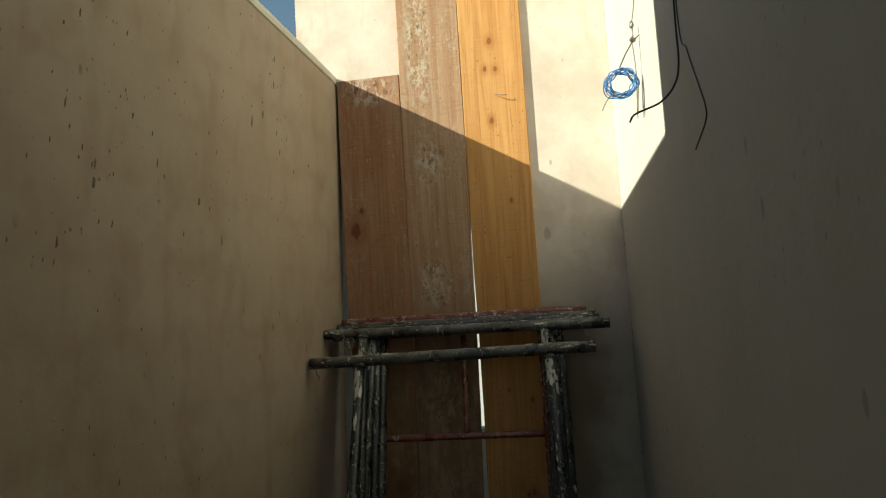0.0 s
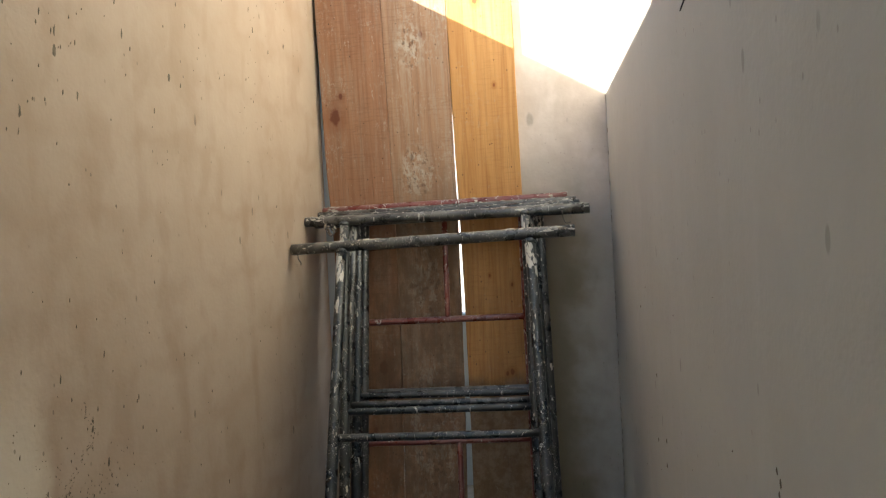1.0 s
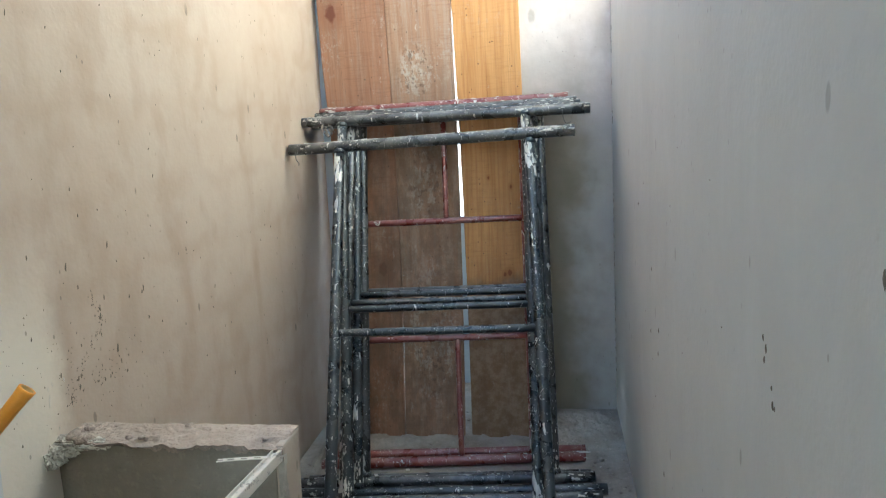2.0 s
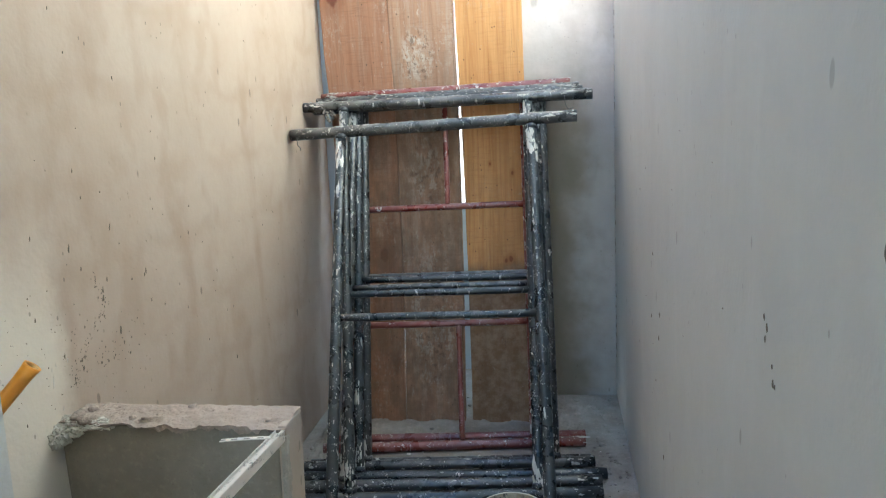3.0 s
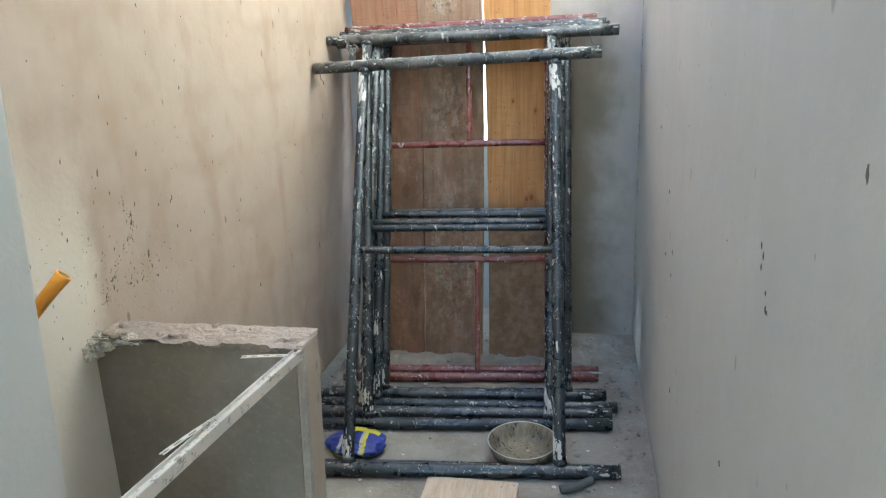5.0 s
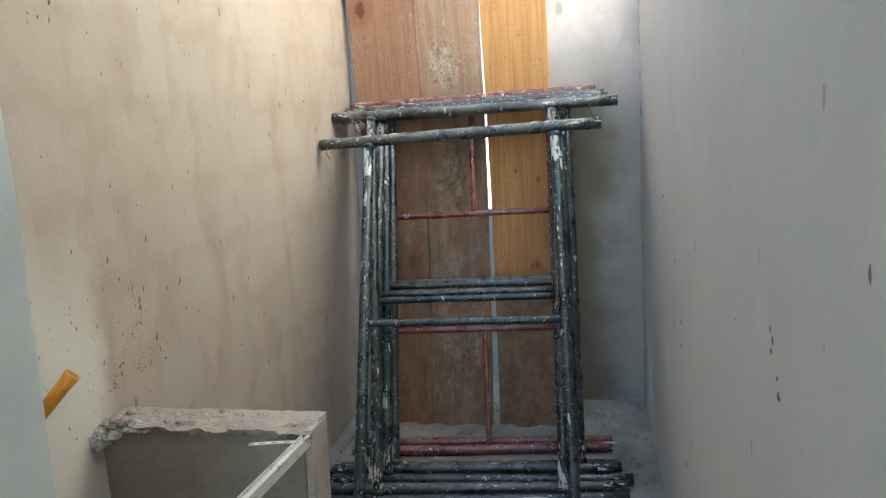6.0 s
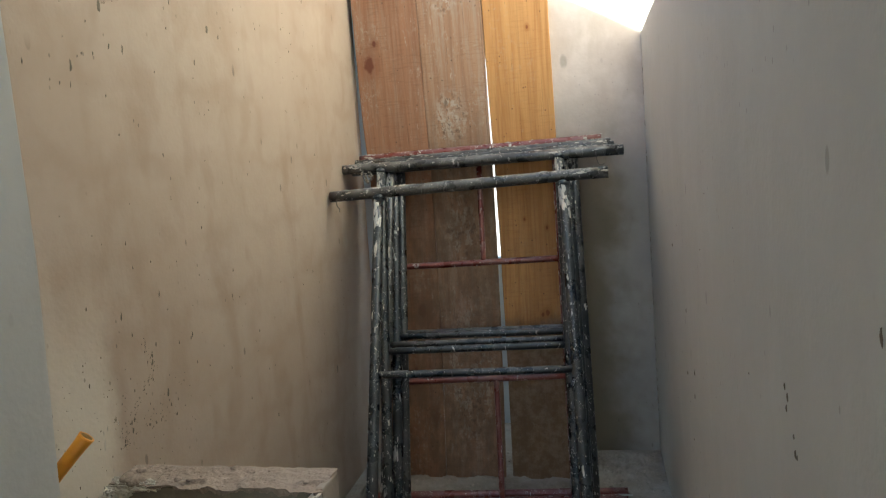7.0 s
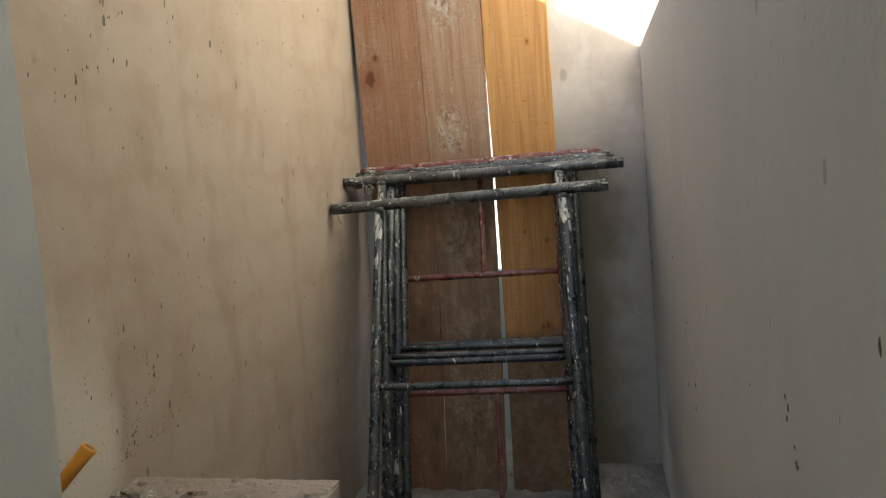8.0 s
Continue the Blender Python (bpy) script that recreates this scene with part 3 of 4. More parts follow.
Lc = (B - A).length
for nm, lo, hi in (("web", (-0.0075, 0, 0.0), (0.0075, Lc, 0.003)), ("flange", (-0.0095, 0, -0.012), (-0.0073, Lc, 0.009)), ("flange", (0.0073, 0, -0.019), (0.0095, Lc, 0.009)), ("lip", (-0.0073, 0, 0.007), (-0.003, Lc, 0.009))):
    bm = bmesh.new()
    in_channel(bm, lo, hi, 0.0008)
    part(nm, bm, M_STEEL, channel)
bm = bmesh.new()
in_channel(bm, (-0.012, Lc - 0.03, -0.79), (0.012, Lc, -0.001), 0.002)
part("upright", bm, M_STEEL, channel)
bm = bmesh.new()
for s in range(150):
    rng = random.Random(s)
    lump(bm, A.lerp(B, rng.uniform(0.02, 0.95)) - A + Vector((rng.uniform(-0.005, 0.006), 0, 0.003)), rng.uniform(0.0010, 0.0032), s, 0.6, 1)
tagged(part("mortar_crumbs", bm, M_SPLASH, channel, "dried pale mortar crumbs"), kind="stuff")


def lug(p, q, w):
    """A flat strap from p to q with punched slots."""
    bm = bmesh.new()
    p, q = Vector(p) - A, Vector(q) - A
    d = (q - p).normalized()
    s = d.cross(Vector((0, 0, 1))).normalized()
    m = Matrix((d, s, d.cross(s) * -1)).transposed()
    L = (q - p).length
    cuts = [0, 0.14, 0.28, 0.40, 0.54, 0.66, 0.80, 0.88, 1.0]
    for i, (a, b) in enumerate(zip(cuts, cuts[1:])):
        bands = ((-0.5, 0.5),) if i % 2 == 0 else ((-0.5, -0.24), (0.24, 0.5))
        for lo, hi in bands:
            n0 = len(bm.verts)
            box(bm, (a * L, lo * w, -0.0008), (b * L, hi * w, 0.0008))
            bm.verts.ensure_lookup_table()
            for v in bm.verts[n0:]:
                v.co.z += 0.0008 * math.sin(3.1 * v.co.x / L)
                v.co = p + m @ v.co
    part("fixing_lug", bm, M_STEEL, channel, "punched steel strap")


lug((0.438, -1.745, 0.678), (0.346, -1.757, 0.676), 0.010)
lug((0.446, -2.02, 0.706), (0.427, -2.130, 0.711), 0.0075)

# ---- orange conduit out of the jamb ----
conduit = thing("conduit", (0.27, -2.17, 0.87), "short orange plastic conduit sticking out of the jamb", "pipe")
O = Vector(conduit.location)
bm = bmesh.new()
F0, F1 = Vector((0.251, -2.172, 0.868)) - O, Vector((0.323, -2.118, 0.961)) - O
tube(bm, [F0.lerp(F1, u) for u in (0, 0.5, 0.80, 0.92, 0.975, 1.0)], [0.0092, 0.0092, 0.0093, 0.0098, 0.0106, 0.0109], 24, hollow=0.0028)
part("tube", bm, (M_ORANGE, M_CUT), conduit)

# ---- planks boarding up the doorway ----
def plank(x0, x1, x0b, x1b, top, thick, material, label, seed, gap=0.001, close=0.0):
    """A wide board, upright above and bowed forward towards its foot. x0, x1 above; x0b, x1b at the floor; close: how far its edge swells out near the top."""
    bm = bmesh.new()
    rng = random.Random(seed)
    n, rings = 40, []
    for i in range(n + 1):
        z = top * i / n
        out = 0.26 * max(0.0, 1 - z / 1.35) ** 1.6
        u = min(1.0, z / 1.5)
        a = x0b + (x0 - x0b) * u + 0.0012 * noise.noise(Vector((seed, z * 6, 0)))
        b = x1b + (x1 - x1b) * u + close * min(1.0, max(0.0, (z - 1.5) / 0.7)) + 0.0012 * noise.noise(Vector((seed, z * 6, 5)))
        y = -gap - out
        ztop = z + (rng.uniform(-0.004, 0.004) if i == n else 0)
        c = 0.003
        rings.append([bm.verts.new(q) for q in ((a, y, ztop), (a, y - thick + c, ztop), (a + c, y - thick, ztop), ((a + b) / 2, y - thick + 0.0015, ztop), (b - c, y - thick, ztop), (b, y - thick + c, ztop), (b, y, ztop))])
    m = len(rings[0])
    for r, s in zip(rings, rings[1:]):
        for k in range(m):
            bm.faces.new((r[k], r[(k + 1) % m], s[(k + 1) % m], s[k]))
    bm.faces.new(rings[0])
    bm.faces.new(rings[-1][::-1])
    bmesh.ops.recalc_face_normals(bm, faces=bm.faces)
    ob = part("plank", bm, material)
    return tagged(ob, label, "plank", "planks over the doorway")


plank(0.030, 0.3115, 0.094, 0.3280, 2.385, 0.017, M_WOOD1, "reddish brown wooden plank, stained, shorter than its neighbours", 1)
plank(0.3130, 0.5797, 0.3319, 0.577, 2.85, 0.017, M_WOOD2, "weathered brown plank with peeling grey fibres", 2, close=0.004)
plank(0.584, 0.848, 0.606, 0.850, 2.85, 0.017, M_WOOD3, "yellow pine plank with red knots", 3)
bm = bmesh.new()
tube(bm, curve_pts([(0.720, -0.024, 2.245), (0.745, -0.034, 2.235), (0.772, -0.036, 2.233)], 4), 0.0016, 6)
tagged(part("nail", bm, M_WIRE), "bent rusty nail in the pine plank", "nail")


# ---- scaffold frames ----
def scaffold_frame(label, top, bot, leg_top, leg_bot, rungs, material, r=0.021, rl=0.0185, rr=0.0125, rods=(), rung_label="", splash=True, top_material=None, rear=None, runs=()):
    """top, bot: ((x0, x1), y, z). Legs at the x pairs leg_top, leg_bot. rungs: fractions of the height. rods: (x fraction, lower, upper)."""
    (tx0, tx1), ty, tz = top[:3]
    (bx0, bx1), (by0, by1), bz = bot
    def foot_y(x):
        return by0 + (by1 - by0) * (x - bx0) / (bx1 - bx0)
    base = Vector(((bx0 + bx1) / 2, (by0 + by1) / 2, 0))
    ob = thing("scaffold_frame", base, label, "scaffold frame", "scaffold frames leaning against the planks")
    def leg_at(i, h):
        return Vector((leg_bot[i] + (leg_top[i] - leg_bot[i]) * h, foot_y(leg_bot[i]) * (1 - h) + ty * h, bz + (tz - bz) * h)) - base
    def along(p, q, n=12, bow=0.0):
        p, q = Vector(p), Vector(q)
        return [p.lerp(q, i / n) + Vector((0, 0, bow * math.sin(math.pi * i / n))) for i in range(n + 1)]
    mats = (material, M_HOLE)
    bm = bmesh.new()
    tube(bm, along(Vector((tx0, ty, tz)) - base, Vector((tx1, ty, tz if len(top) < 4 else top[3])) - base), r, 18, hollow=0.004, wob=0.004, seed=1)
    part("top_tube", bm, (top_material or material, M_HOLE), ob)
    bm = bmesh.new()
    tube(bm, along(Vector((bx0, by0, bz)) - base, Vector((bx1, by1, bz)) - base), r, 18, hollow=0.004, wob=0.004, seed=2)
    part("bottom_tube", bm, mats, ob)
    for i in (0, 1):
        bm = bmesh.new()
        tube(bm, along(leg_at(i, 0.012), leg_at(i, 0.988), 14), rl, 16, wob=0.005, seed=3 + i)
        for h in (0.018, 0.984):  # weld beads
            c = leg_at(i, h)
            d = (leg_at(i, 1) - leg_at(i, 0)).normalized()
            tube(bm, [c - d * 0.010, c - d * 0.004, c + d * 0.004, c + d * 0.010], [rl * 1.02, rl * 1.22, rl * 1.2, rl * 1.02], 14, wob=0.04, seed=7 + i)
        part("leg", bm, mats, ob)
    if rear:  # a thinner tube lying close behind the foot
        (ra, rb), (rya, ryb), rad = rear
        bm = bmesh.new()
        tube(bm, along(Vector((ra, rya, rad)) - base, Vector((rb, ryb, rad)) - base), rad, 14, hollow=0.003, wob=0.015, seed=5)
        part("rear_tube", bm, mats, ob)
    for h in rungs:
        bm = bmesh.new()
        tube(bm, along(leg_at(0, h), leg_at(1, h), 10), rr, 14, wob=0.015, seed=11)
        part("rung", bm, mats, ob, rung_label)
    for u, h0, h1 in rods:
        bm = bmesh.new()
        p = leg_at(0, h0).lerp(leg_at(1, h0), u)
        q = leg_at(0, h1).lerp(leg_at(1, h1), u)
        tube(bm, along(p, q, 8), rr * 0.85, 12, wob=0.015, seed=13)
        part("rod", bm, mats, ob)
    if splash:
        bm = bmesh.new()
        rng = random.Random(int(-by0 * 1000))
        legdir = leg_at(0, 1) - leg_at(0, 0)
        for i in (0, 1):  # splashes thickest round the joints
            for s in range(130):
                h = rng.choice((rng.uniform(0.012, 0.07), rng.uniform(0.90, 0.985), rng.uniform(0.05, 0.95), rng.uniform(0.05, 0.95)))
                a = rng.gauss(-0.45, 0.75)
                nrm = Vector((math.sin(a), -math.cos(a), 0.25))
                size = min(0.0045, 0.0007 + rng.expovariate(1 / 0.0007)) if 0.07 < h < 0.9 else min(0.0065, 0.0010 + rng.expovariate(1 / 0.0019))
                splat(bm, leg_at(i, h) + nrm.normalized() * rl * 0.985, nrm, legdir, size, size * rng.uniform(0.9, 4.5), rng.randint(0, 99))
        for (x0, x1), high, z, num in (((tx0, tx1), True, tz, 46), ((bx0, bx1), False, bz, 34)):
            for s in range(num):
                x = rng.choice((rng.uniform(x0, x1), rng.uniform(x0, x1), rng.uniform(x1 - 0.1, x1), rng.uniform(x0, x0 + 0.08)))
                a = rng.uniform(0.1, 1.75)
                nrm = Vector((0, -math.cos(a), math.sin(a)))
                y = ty if high else foot_y(x)
                zz = z if len(top) < 4 or not high else z + (top[3] - tz) * (x - x0) / (x1 - x0)
                size = min(0.0055, 0.0008 + rng.expovariate(1 / 0.0011))
                splat(bm, Vector((x, y, zz)) - base + nrm * r * 0.985, nrm, (1, 0, 0), size, size * rng.uniform(0.8, 4.5), rng.randint(0, 99))
        for i, h, wide, tall in runs:  # long runs of whitewash down a leg
            for k in range(5):
                a = rng.uniform(-0.6, 0.25)
                nrm = Vector((math.sin(a), -math.cos(a), 0.25))
                splat(bm, leg_at(i, h + rng.uniform(-0.5, 0.5) * tall) + nrm.normalized() * rl * 0.985, nrm, legdir, wide * rng.uniform(0.6, 1.1), tall * rng.uniform(0.35, 0.7), rng.randint(0, 99))
        tagged(part("mortar_splash", bm, M_SPLASH, ob, "hardened pale mortar"), kind="stuff")
    return ob


scaffold_frame("dark grey steel scaffold frame, splashed with whitewash", ((0.002, 1.038), -0.39, 1.185, 1.199), ((0.055, 1.097), (-1.183, -1.066), 0.022), (0.194, 0.881), (0.293, 0.924), (0.497,), M_BLUE, top_material=M_TOP, rear=((0.10, 1.089), (-1.126, -1.036), 0.012), runs=((0, 0.95, 0.006, 0.03), (0, 0.84, 0.004, 0.05), (0, 0.045, 0.006, 0.03), (1, 0.05, 0.006, 0.025)))
scaffold_frame("dark blue steel scaffold frame with paint splashes", ((-0.004, 1.102), -0.212, 1.284, 1.271), ((0.040, 1.083), (-0.917, -0.803), 0.022), (0.156, 0.864), (0.274, 0.882), (0.475,), M_BLUE, r=0.0195, top_material=M_TOP)
scaffold_frame("dark scaffold frame crusted with mortar", ((0.020, 1.085), -0.168, 1.275), ((0.060, 1.084), (-0.835, -0.736), 0.022), (0.182, 0.876), (0.235, 0.896), (0.482,), M_GREY, top_material=M_TOP, runs=((0, 0.72, 0.004, 0.06), (0, 0.58, 0.004, 0.05), (1, 0.10, 0.005, 0.04)))
scaffold_frame("dark blue scaffold frame with white drips", ((0.030, 1.070), -0.130, 1.288), ((0.050, 1.104), (-0.773, -0.687), 0.022), (0.192, 0.890), (0.265, 0.914), (0.490,), M_BLUE, r=0.0195, runs=((0, 0.20, 0.004, 0.04), (1, 0.12, 0.005, 0.03), (0, 0.88, 0.004, 0.03)))
scaffold_frame("dark scaffold frame with a whitened top tube", ((0.010, 1.060), -0.092, 1.303), ((0.035, 1.069), (-0.700, -0.607), 0.021), (0.206, 0.912), (0.272, 0.932), (0.483,), M_GREY, r=0.0185, top_material=M_TOP, rear=((0.06, 1.058), (-0.661, -0.574), 0.015))
scaffold_frame("red oxide scaffold frame with two rungs", ((0.018, 1.026), -0.050, 1.322), ((0.075, 1.043), (-0.566, -0.462), 0.022), (0.172, 0.846), (0.236, 0.862), (0.326, 0.655), M_RED, r=0.0185, rods=((0.530, 0.655, 0.99), (0.572, 0.01, 0.326)), rear=((0.09, 1.046), (-0.490, -0.408), 0.019))

# twists of tie wire left on the tubes
def tie_wire(frame_ob, pts, r=0.0016):
    o = Vector(frame_ob.location)
    bm = bmesh.new()
    tube(bm, curve_pts([Vector(p) - o for p in pts], 5), r, 6)
    part("tie_wire", bm, M_WIRE, frame_ob)


frames = [o for o in scene.objects if o.name.startswith("scaffold_frame")]
front = min(frames, key=lambda o: o.location.y)
second = sorted(frames, key=lambda o: o.location.y)[1]
tie_wire(front, ((0.030, -0.412, 1.176), (0.032, -0.414, 1.150), (0.040, -0.412, 1.138), (0.036, -0.405, 1.128)))
tie_wire(second, ((1.000, -0.232, 1.272), (1.004, -0.236, 1.240), (1.014, -0.236, 1.222), (1.032, -0.234, 1.226)))
tie_wire(second, ((0.088, -0.234, 1.276), (0.086, -0.236, 1.245), (0.100, -0.236, 1.225), (0.118, -0.234, 1.236), (0.116, -0.234, 1.268)))

# lacy crust of mortar hanging under the second frame's top tube
bm = bmesh.new()
rng = random.Random(6)
for k in range(34):
    u = rng.random()
    lump(bm, Vector((0.104 + rng.gauss(0, 0.016) * (1 - 0.4 * u), -0.226 + rng.uniform(-0.006, 0.004), 1.268 - 0.045 * u)) - Vector(second.location), rng.uniform(0.0025, 0.0065), k, 1.0, 1)
tagged(part("mortar_crust", bm, M_CHIP, second, "brown lacy mortar crust"), kind="stuff")

# ---- things on the floor ----
def bowl():
    ob = thing("mortar_bowl", (0.806, -0.990, 0.0), "round plastic mortar bowl splashed with dried cement", "bowl")
    prof = [(0.0, 0.004), (0.035, 0.004), (0.070, 0.005), (0.080, 0.010), (0.090, 0.024), (0.097, 0.040), (0.103, 0.058), (0.105, 0.060), (0.107, 0.058), (0.101, 0.040), (0.094, 0.023), (0.084, 0.007), (0.074, 0.001), (0.06, 0.0), (0.0, 0.0)]
    segs = 48
    bm = bmesh.new()
    rings = []
    for r, z in prof:
        if r == 0:
            rings.append([bm.verts.new((0, 0, z))])
        else:
            rings.append([bm.verts.new((r * math.cos(2 * math.pi * k / segs), r * math.sin(2 * math.pi * k / segs), z)) for k in range(segs)])
    for a, b in zip(rings, rings[1:]):
        for k in range(segs):
            j = (k + 1) % segs
            quad = [a[k % len(a)], a[j % len(a)], b[j % len(b)], b[k % len(b)]]
            quad = list(dict.fromkeys(quad))
            f = bm.faces.new(quad)
            f.smooth = True
    bmesh.ops.recalc_face_normals(bm, faces=bm.faces)
    part("body", bm, M_BOWL, ob)
    bm = bmesh.new()
    ring = [(0.1060 * math.cos(a), 0.1060 * math.sin(a), 0.0600) for a in (2 * math.pi * k / 48 for k in range(49))]
    tube(bm, ring, 0.0017, 8, caps=False)
    part("rim", bm, M_BOWLRIM, ob, "pale worn rim")


bowl()


def sack():
    """A crumpled striped plastic bag, stuffed and lying on the floor."""
    ob = thing("plastic_bag", (0.278, -1.022, 0.0), "crumpled blue and yellow plastic bag on the floor", "bag")
    bm = bmesh.new()
    bmesh.ops.create_uvsphere(bm, u_segments=110, v_segments=56, radius=1.0)
    for v in bm.verts:
        d = v.co.normalized()
        k = 1 + 0.13 * noise.fractal(d * 2.1 + Vector((4, 1, 2)), 0.9, 2.1, 4) + 0.05 * noise.ridged_multi_fractal(d * 4, 0.8, 2.0, 3, 0.8, 1.5)
        v.co = Vector((d.x * 0.092 * k, d.y * 0.072 * k, 0.026 + max(-0.025, d.z * 0.033 * k)))
    for f in bm.faces:
        c = f.calc_center_median()
        sway = 0.004 * math.sin(c.x * 60)
        f.material_index = 0
        if c.y > 0.016 + sway and c.z > 0.028 and -0.02 < c.x < 0.07 or c.x < 0.060 and c.y < 0 and 0.010 < c.z + sway < 0.020 or 0.042 < c.x + 0.2 * c.z < 0.052:
            f.material_index = 1
        elif c.z < 0.009 and c.y < 0 or -0.052 < c.x - 0.1 * c.z < -0.040 or 0.034 < c.x + 0.2 * c.z < 0.042 and c.z > 0.024:
            f.material_index = 2
        f.smooth = True
    part("bag_body", bm, (M_SACKB, M_SACKY, M_SACKW), ob)


sack()

# pale board offcut
bm = bmesh.new()
box(bm, (0.540, -1.420, 0.0), (0.808, -1.140, 0.012), 0.002)
tagged(part("board_offcut", bm, M_BOARD), "pale sawn board offcut with a knot, lying flat", "board")

# black plastic elbow beside the front tube
bm = bmesh.new()
tube(bm, curve_pts([(0.927, -1.157, 0.013), (0.950, -1.150, 0.013), (0.975, -1.137, 0.013), (0.998, -1.116, 0.013), (1.014, -1.098, 0.012)], 6), 0.0118, 18, hollow=0.002)
tagged(part("pipe_elbow", bm, (M_PVC, M_HOLE)), "grey plastic pipe elbow lying on the floor", "pipe fitting")

# mortar crumbs and dust on the floor
bm = bmesh.new()
rng = random.Random(5)
for s in range(1300):
    side = rng.random()
    if side < 0.45:
        x, y = rng.uniform(0.95, W - 0.01), rng.uniform(-1.6, -0.02)
    elif side < 0.7:
        x, y = rng.uniform(0.02, W - 0.02), -abs(rng.gauss(0, 0.20)) - 0.03
    elif side < 0.82:
        x, y = abs(rng.gauss(0, 0.07)) + 0.012, rng.uniform(-1.3, -0.1)
    else:
        x, y = rng.uniform(0.05, W - 0.05), rng.uniform(-1.6, -0.1)
    r = min(0.014, 0.0016 + 0.0022 * rng.expovariate(1.0))
    lump(bm, (x, y, r * 0.35), r, s, 0.65, 1)
tagged(part("mortar_crumbs", bm, M_CHIP), "scattered mortar crumbs and grit on the floor", "debris", kind="stuff")
bm = bmesh.new()
rng = random.Random(9)
for s in range(70):
    x, y = rng.uniform(0.25, 1.1), rng.uniform(-1.45, -0.5)
    r = rng.uniform(0.0025, 0.009)
    lump(bm, (x, y, 0.001), r, s, 0.25, 1)
tagged(part("whitewash_drops", bm, M_RIM), "dried whitewash drops on the floor", "debris", kind="stuff")


# a low heap of mortar along the foot of the planks
def heap(name, x0, x1, y0, y1, h, seed, label):
    bm = bmesh.new()
    nx, ny, rows = 120, 36, []
    for j in range(ny + 1):
        row = []
        for i in range(nx + 1):
            u, v = i / nx, j / ny
            p = Vector((x0 + (x1 - x0) * u, y0 + (y1 - y0) * v, 0))
            e = min(1.0, 5 * u, 5 * (1 - u)) * math.sin(math.pi * min(1, v * 1.0)) ** 0.7
            n = 0.5 + 0.75 * noise.fractal(p * 13 + Vector((seed, 0, 0)), 0.75, 2.1, 6) + 0.35 * noise.noise(p * 70 + Vector((seed, 2, 0)))
            p.z = max(-0.004, h * e * n - 0.002)
            row.append(bm.verts.new(p))
        rows.append(row)
    for a, b in zip(rows, rows[1:]):
        for i in range(nx):
            bm.faces.new((a[i], a[i + 1], b[i + 1], b[i]))
    return tagged(part(name, bm, M_FLOOR, smooth=True), label, "debris", kind="stuff")


heap("mortar_heap", 0.02, 0.95, -0.46, -0.20, 0.018, 3, "low heap of mortar along the foot of the planks")
heap("mortar_heap", 0.86, W - 0.002, -0.33, -0.004, 0.022, 8, "low heap of mortar in the wall corner")
heap("mortar_heap", 0.004, 0.16, -0.62, -0.05, 0.050, 12, "low heap of rubble beside the stained wall")

# ---- wires hanging on the wall ----
coil = thing("wire_coil", (1.140, -0.95, 1.934), "small coil of blue wire hung on grey tie wire", "wire")
C0 = Vector(coil.location)
rng = random.Random(3)
for s in range(9):
    bm = bmesh.new()
    a0, r0 = rng.uniform(0, 6), rng.uniform(0.030, 0.047)
    loop = []
    for k in range(40):
        a = a0 + 2 * math.pi * k / 36
        rr = r0 + 0.005 * math.sin(2 * a + 1.7 * s) + 0.002 * math.sin(5 * a + s)
        loop.append(Vector((rr * 1.05 * math.cos(a) * 0.93, 0.010 * math.sin(3 * a + s) + 0.36 * rr * math.cos(a) * -0.2, rr * 0.9 * math.sin(a))) + Vector((0, (s - 4) * 0.0018, 0)))
    tube(bm, loop, 0.0016, 7)
    part("strand", bm, M_BWIRE, coil)
for pts, r in ((((0.0, 0, 0.045), (0.018, 0, 0.08), (0.040, 0, 0.118), (0.041, 0, 0.165)), 0.0022), (((0.042, 0, 0.115), (0.072, 0.0, 0.150), (0.062, 0.01, 0.225), (0.050, 0.0, 0.33)), 0.0018), (((0.041, 0, 0.163), (0.053, 0.0, 0.24), (0.048, 0.0, 0.33)), 0.0020), (((0.038, 0, 0.12), (0.042, 0, 0.02), (0.036, 0, -0.09)), 0.0016), (((0.046, 0, 0.01), (0.043, 0, -0.04), (0.036, 0, -0.10)), 0.0012), (((-0.03, 0, -0.03), (-0.045, 0, -0.05), (-0.055, 0, -0.07)), 0.0014)):
    bm = bmesh.new()
    tube(bm, curve_pts(pts, 6), r, 7)
    part("tie_wire", bm, M_WIRE, coil)
bm = bmesh.new()
lump(bm, (0.040, 0, 0.118), 0.008, 2, 1.1, 2)
lump(bm, (0.041, 0, 0.160), 0.006, 5, 1.9, 2)
part("knot", bm, M_WIRE, coil)
bm = bmesh.new()
tube(bm, [Vector((1.17, -0.95, 2.262)) - C0, Vector((1.205, -0.95, 2.268)) - C0], 0.003, 8)
part("nail", bm, M_WIRE, coil)

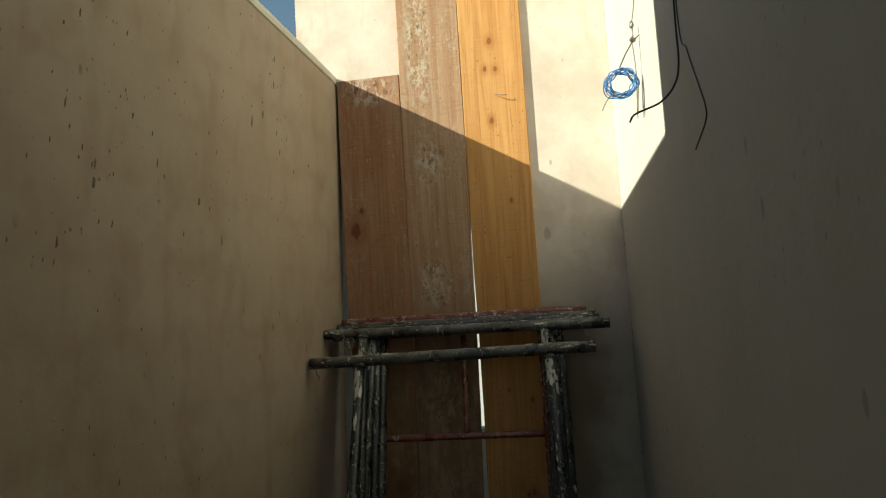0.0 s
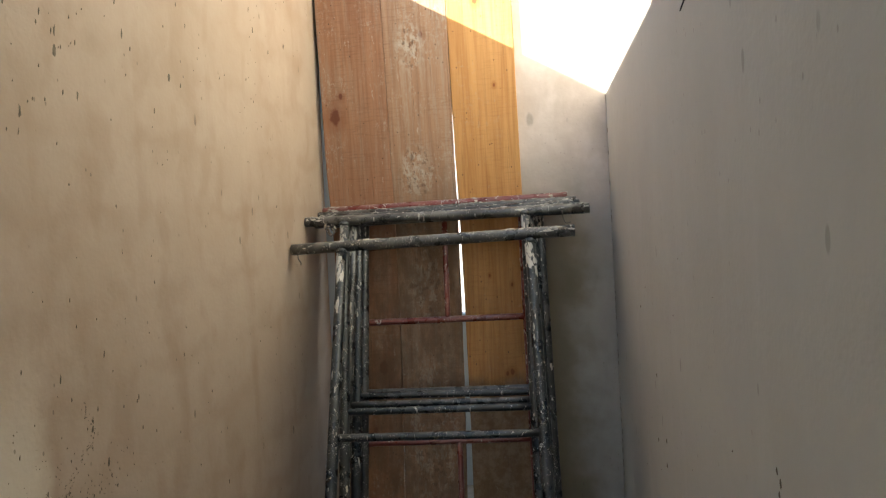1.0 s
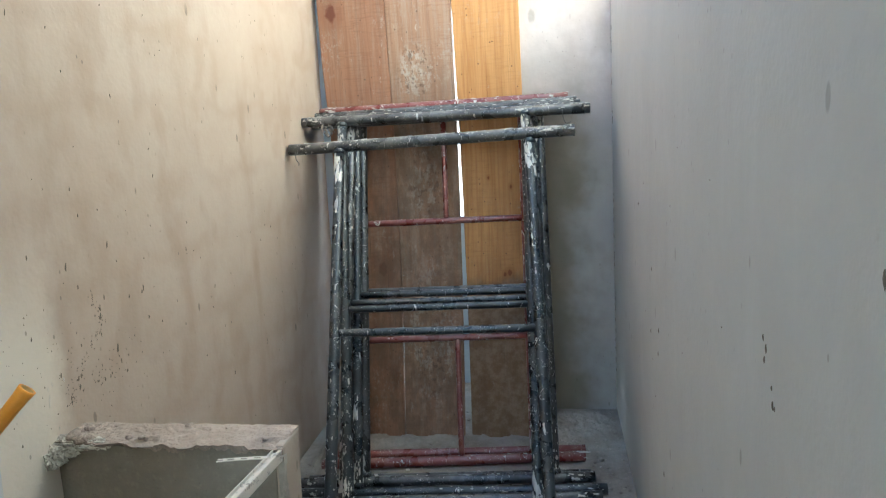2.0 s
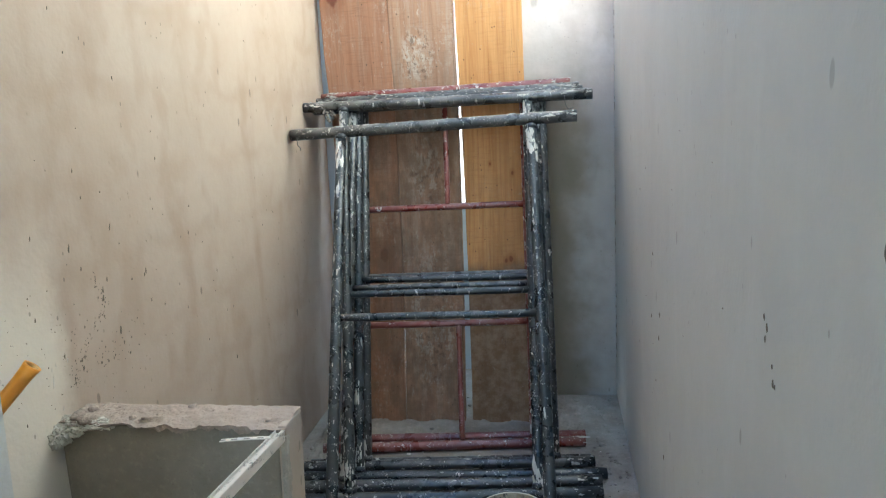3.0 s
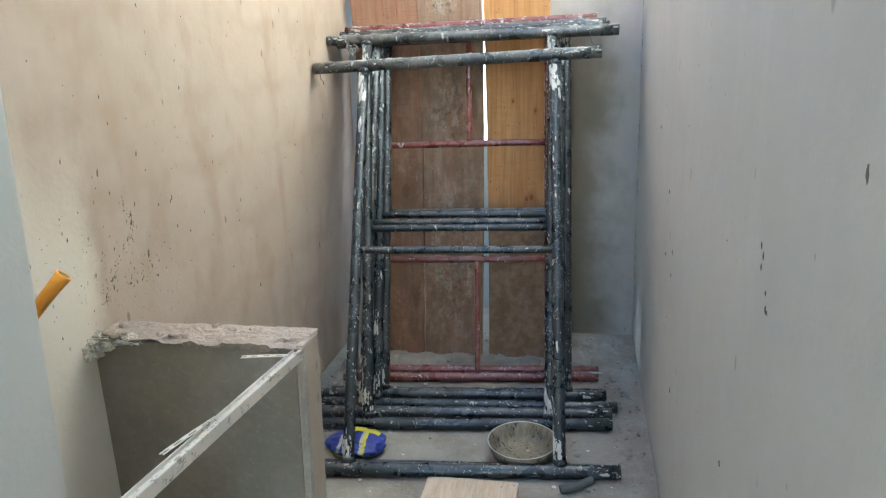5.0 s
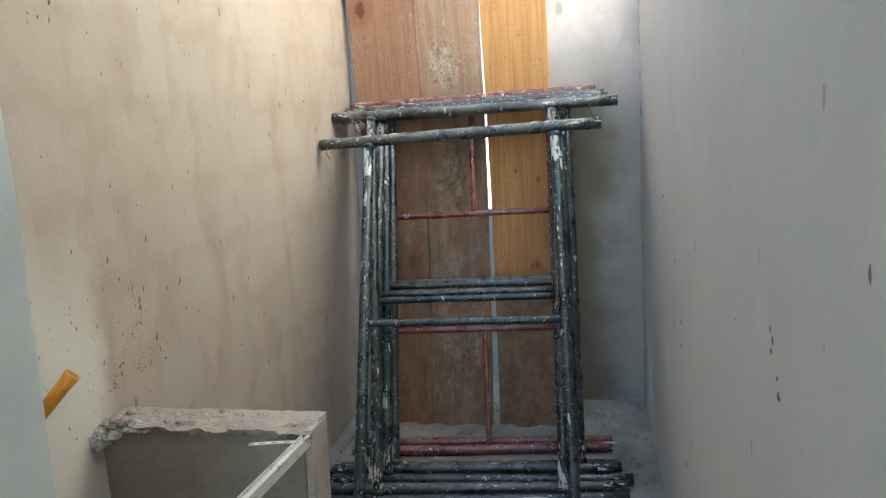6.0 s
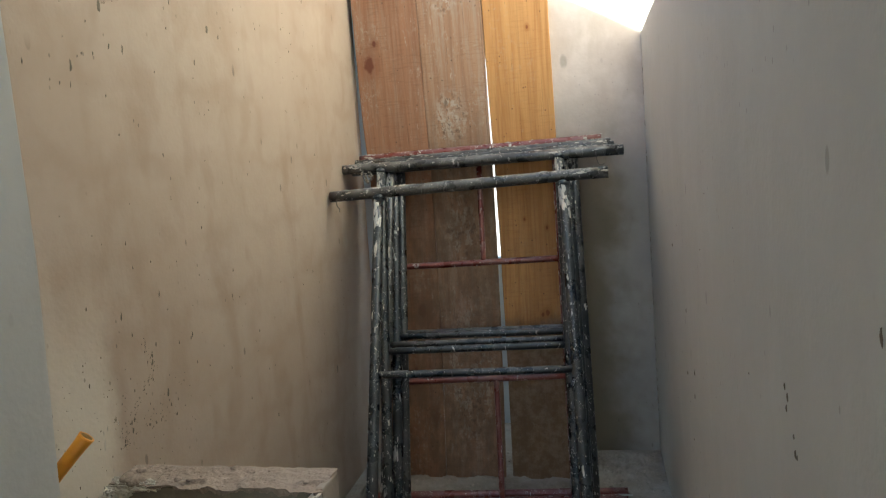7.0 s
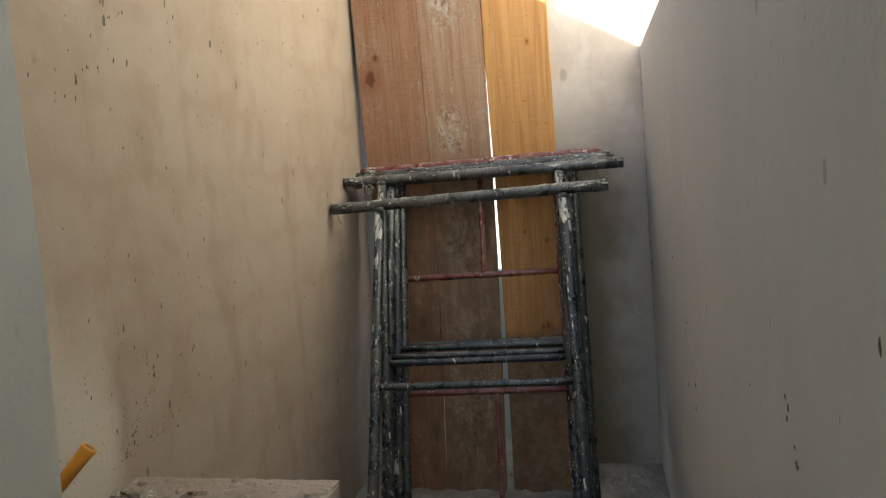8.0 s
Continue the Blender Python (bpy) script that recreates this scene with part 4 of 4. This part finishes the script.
for pts, r, lab in ((((1.194, -1.54, 2.45), (1.190, -1.52, 2.05), (1.191, -1.50, 1.86), (1.190, -1.50, 1.788), (1.180, -1.50, 1.748), (1.152, -1.50, 1.716), (1.104, -1.50, 1.698), (1.092, -1.50, 1.683)), 0.0020, "thick black cable hanging from the wall top"), (((1.194, -1.55, 2.45), (1.187, -1.545, 1.88), (1.187, -1.60, 1.775), (1.187, -1.665, 1.69), (1.187, -1.697, 1.645), (1.186, -1.690, 1.622), (1.184, -1.607, 1.597)), 0.0014, "thin black cable hanging from the wall top")):
    bm = bmesh.new()
    tube(bm, curve_pts(pts, 8), r, 9)
    tagged(part("cable", bm, M_CABLE), lab, "cable", "cables on the wall")

# ---- dabs of dark mortar on the walls ----
def dabs(name, wall_x, sign, spots, label, drip=1.0, material=None):
    bm = bmesh.new()
    for s, (y, z, h) in enumerate(spots):
        res = bmesh.ops.create_icosphere(bm, subdivisions=1 if h < 0.003 else 2, radius=1.0)
        off = Vector((s * 1.9, s * 0.6, 0))
        thin = (0.22 + 0.45 * abs(noise.noise(off * 3.3))) / drip
        for v in res["verts"]:
            q = v.co.copy()
            k = 1 + 0.85 * noise.noise(q * 1.9 + off) + 0.4 * noise.noise(q * 4.7 + off)
            v.co = Vector((wall_x + sign * q.x * 0.0016, y + q.y * h * thin * k + q.z * h * 0.15, z + q.z * h * k))
    return tagged(part(name, bm, material or M_DAB), label, "stain", kind="stuff")


M_DAB = plain("dark_dried_mortar", (0.17, 0.142, 0.105), 0.9, 0, 0.4, 60)


def scatter_dabs(wall_x, sign, clusters, count, seed, label, fine=0.0016):
    """Splashes of dark mortar round a few centres (y, z, spread)."""
    rng = random.Random(seed)
    spots = []
    for s in range(count):
        y, z, w = rng.choice(clusters)
        spots.append((y + rng.gauss(0, w), max(0.05, z + rng.gauss(0, w * 0.9)), min(0.009, fine * 0.8 + rng.expovariate(1 / (fine * 1.0)))))
    ob = dabs("wall_specks", wall_x, sign, [q for q in spots if -2.0 < q[0] < -0.05], label)
    return ob


left_specks = scatter_dabs(0.0, 1, ((-1.42, 0.82, 0.15), (-1.40, 1.05, 0.16), (-1.2, 0.9, 0.16), (-1.45, 1.60, 0.20), (-1.5, 1.75, 0.14), (-0.9, 1.8, 0.25), (-1.6, 1.2, 0.2), (-0.8, 0.9, 0.3), (-1.0, 2.1, 0.25), (-1.3, 1.9, 0.3), (-0.6, 2.0, 0.25)), 110, 21, "dark mortar specks splashed on the beige wall")
grit = scatter_dabs(0.0, 1, ((-1.70, 0.78, 0.06), (-1.62, 0.80, 0.05), (-1.55, 0.77, 0.06), (-1.45, 0.76, 0.09), (-1.75, 0.9, 0.06)), 110, 8, "fine grit splashed on the wall beside the conduit", 0.0006)
rng = random.Random(31)
crack = []
for p in curve_pts([(0, -1.640, 0.735), (0, -1.632, 0.748), (0, -1.601, 0.794), (0, -1.554, 0.835), (0, -1.522, 0.858), (0, -1.532, 0.897), (0, -1.545, 0.935)], 16):
    crack.append((p.y + rng.gauss(0, 0.008), p.z + rng.gauss(0, 0.008), 0.0006 + rng.expovariate(1 / 0.0010)))
for k in range(40):
    crack.append((-1.52 + rng.gauss(0, 0.05), 0.73 + abs(rng.gauss(0, 0.035)), 0.0008 + rng.expovariate(1 / 0.0011)))
crack = dabs("wall_crack", 0.0, 1, crack, "rough cracked plaster beside the low wall")
spots = dabs("wall_specks", 0.0, 1, [(-1.472, 1.03, 0.0065), (-1.607, 1.009, 0.0075), (-1.36, 0.904, 0.006), (-1.504, 0.919, 0.005), (-1.48, 0.796, 0.009), (-1.58, 0.96, 0.004), (-1.351, 0.83, 0.004), (-1.704, 1.048, 0.004), (-1.298, 0.804, 0.003)], "dark lumps of mortar stuck on the beige wall")
rng = random.Random(41)
runs = [(-1.644, 1.807, 0.011), (-1.557, 1.70, 0.010), (-1.337, 1.746, 0.010), (-0.83, 1.985, 0.018), (-0.619, 1.935, 0.010), (-1.662, 1.524, 0.011), (-1.56, 1.66, 0.012)]
for y, z, w in ((-1.60, 1.75, 0.09), (-1.66, 1.55, 0.06), (-0.62, 1.95, 0.14), (-0.55, 2.2, 0.10), (-1.3, 1.75, 0.14), (-1.0, 2.1, 0.2), (-1.5, 1.95, 0.2)):
    for k in range(11):
        runs.append((y + rng.gauss(0, w), z + rng.gauss(0, w), min(0.012, 0.002 + rng.expovariate(1 / 0.0026))))
runs = dabs("wall_specks", 0.0, 1, runs, "dark mortar drips run down the upper beige wall", 1.1)
drops = dabs("whitewash_drops", 0.0, 1, [(-1.700, 0.762, 0.011), (-1.700, 0.787, 0.004), (-1.688, 0.792, 0.004), (-1.655, 0.790, 0.004), (-1.685, 0.700, 0.004)], "white paint drips on the wall beside the conduit", 2.0, M_RIM)
for ob in (left_specks, grit, crack, spots, runs, drops):
    for v in ob.data.vertices:
        v.co.x += LEAN[0] + LEAN[1] * v.co.z
scatter_dabs(W, -1, ((-1.2, 0.6, 0.2), (-1.6, 0.9, 0.2), (-0.9, 0.8, 0.3)), 16, 5, "small dark mortar specks on the grey wall", 0.0011)
dabs("wall_specks", W, -1, [(-1.972, 0.968, 0.004), (-1.984, 0.958, 0.005), (-1.978, 0.942, 0.004), (-2.008, 0.918, 0.003), (-2.013, 0.899, 0.005), (-2.020, 0.897, 0.003), (-1.833, 0.568, 0.006), (-2.259, 1.109, 0.007), (-1.155, 0.658, 0.006), (-1.239, 0.384, 0.006)], "dark scuffs on the grey plastered wall", 0.75)
rng = random.Random(77)
dabs("wall_specks", W, -1, [(-0.006 - abs(rng.gauss(0, 0.006)), rng.uniform(0.1, 1.6), rng.uniform(0.003, 0.011)) for s in range(34)], "dark crumbs of mortar in the wall corner")
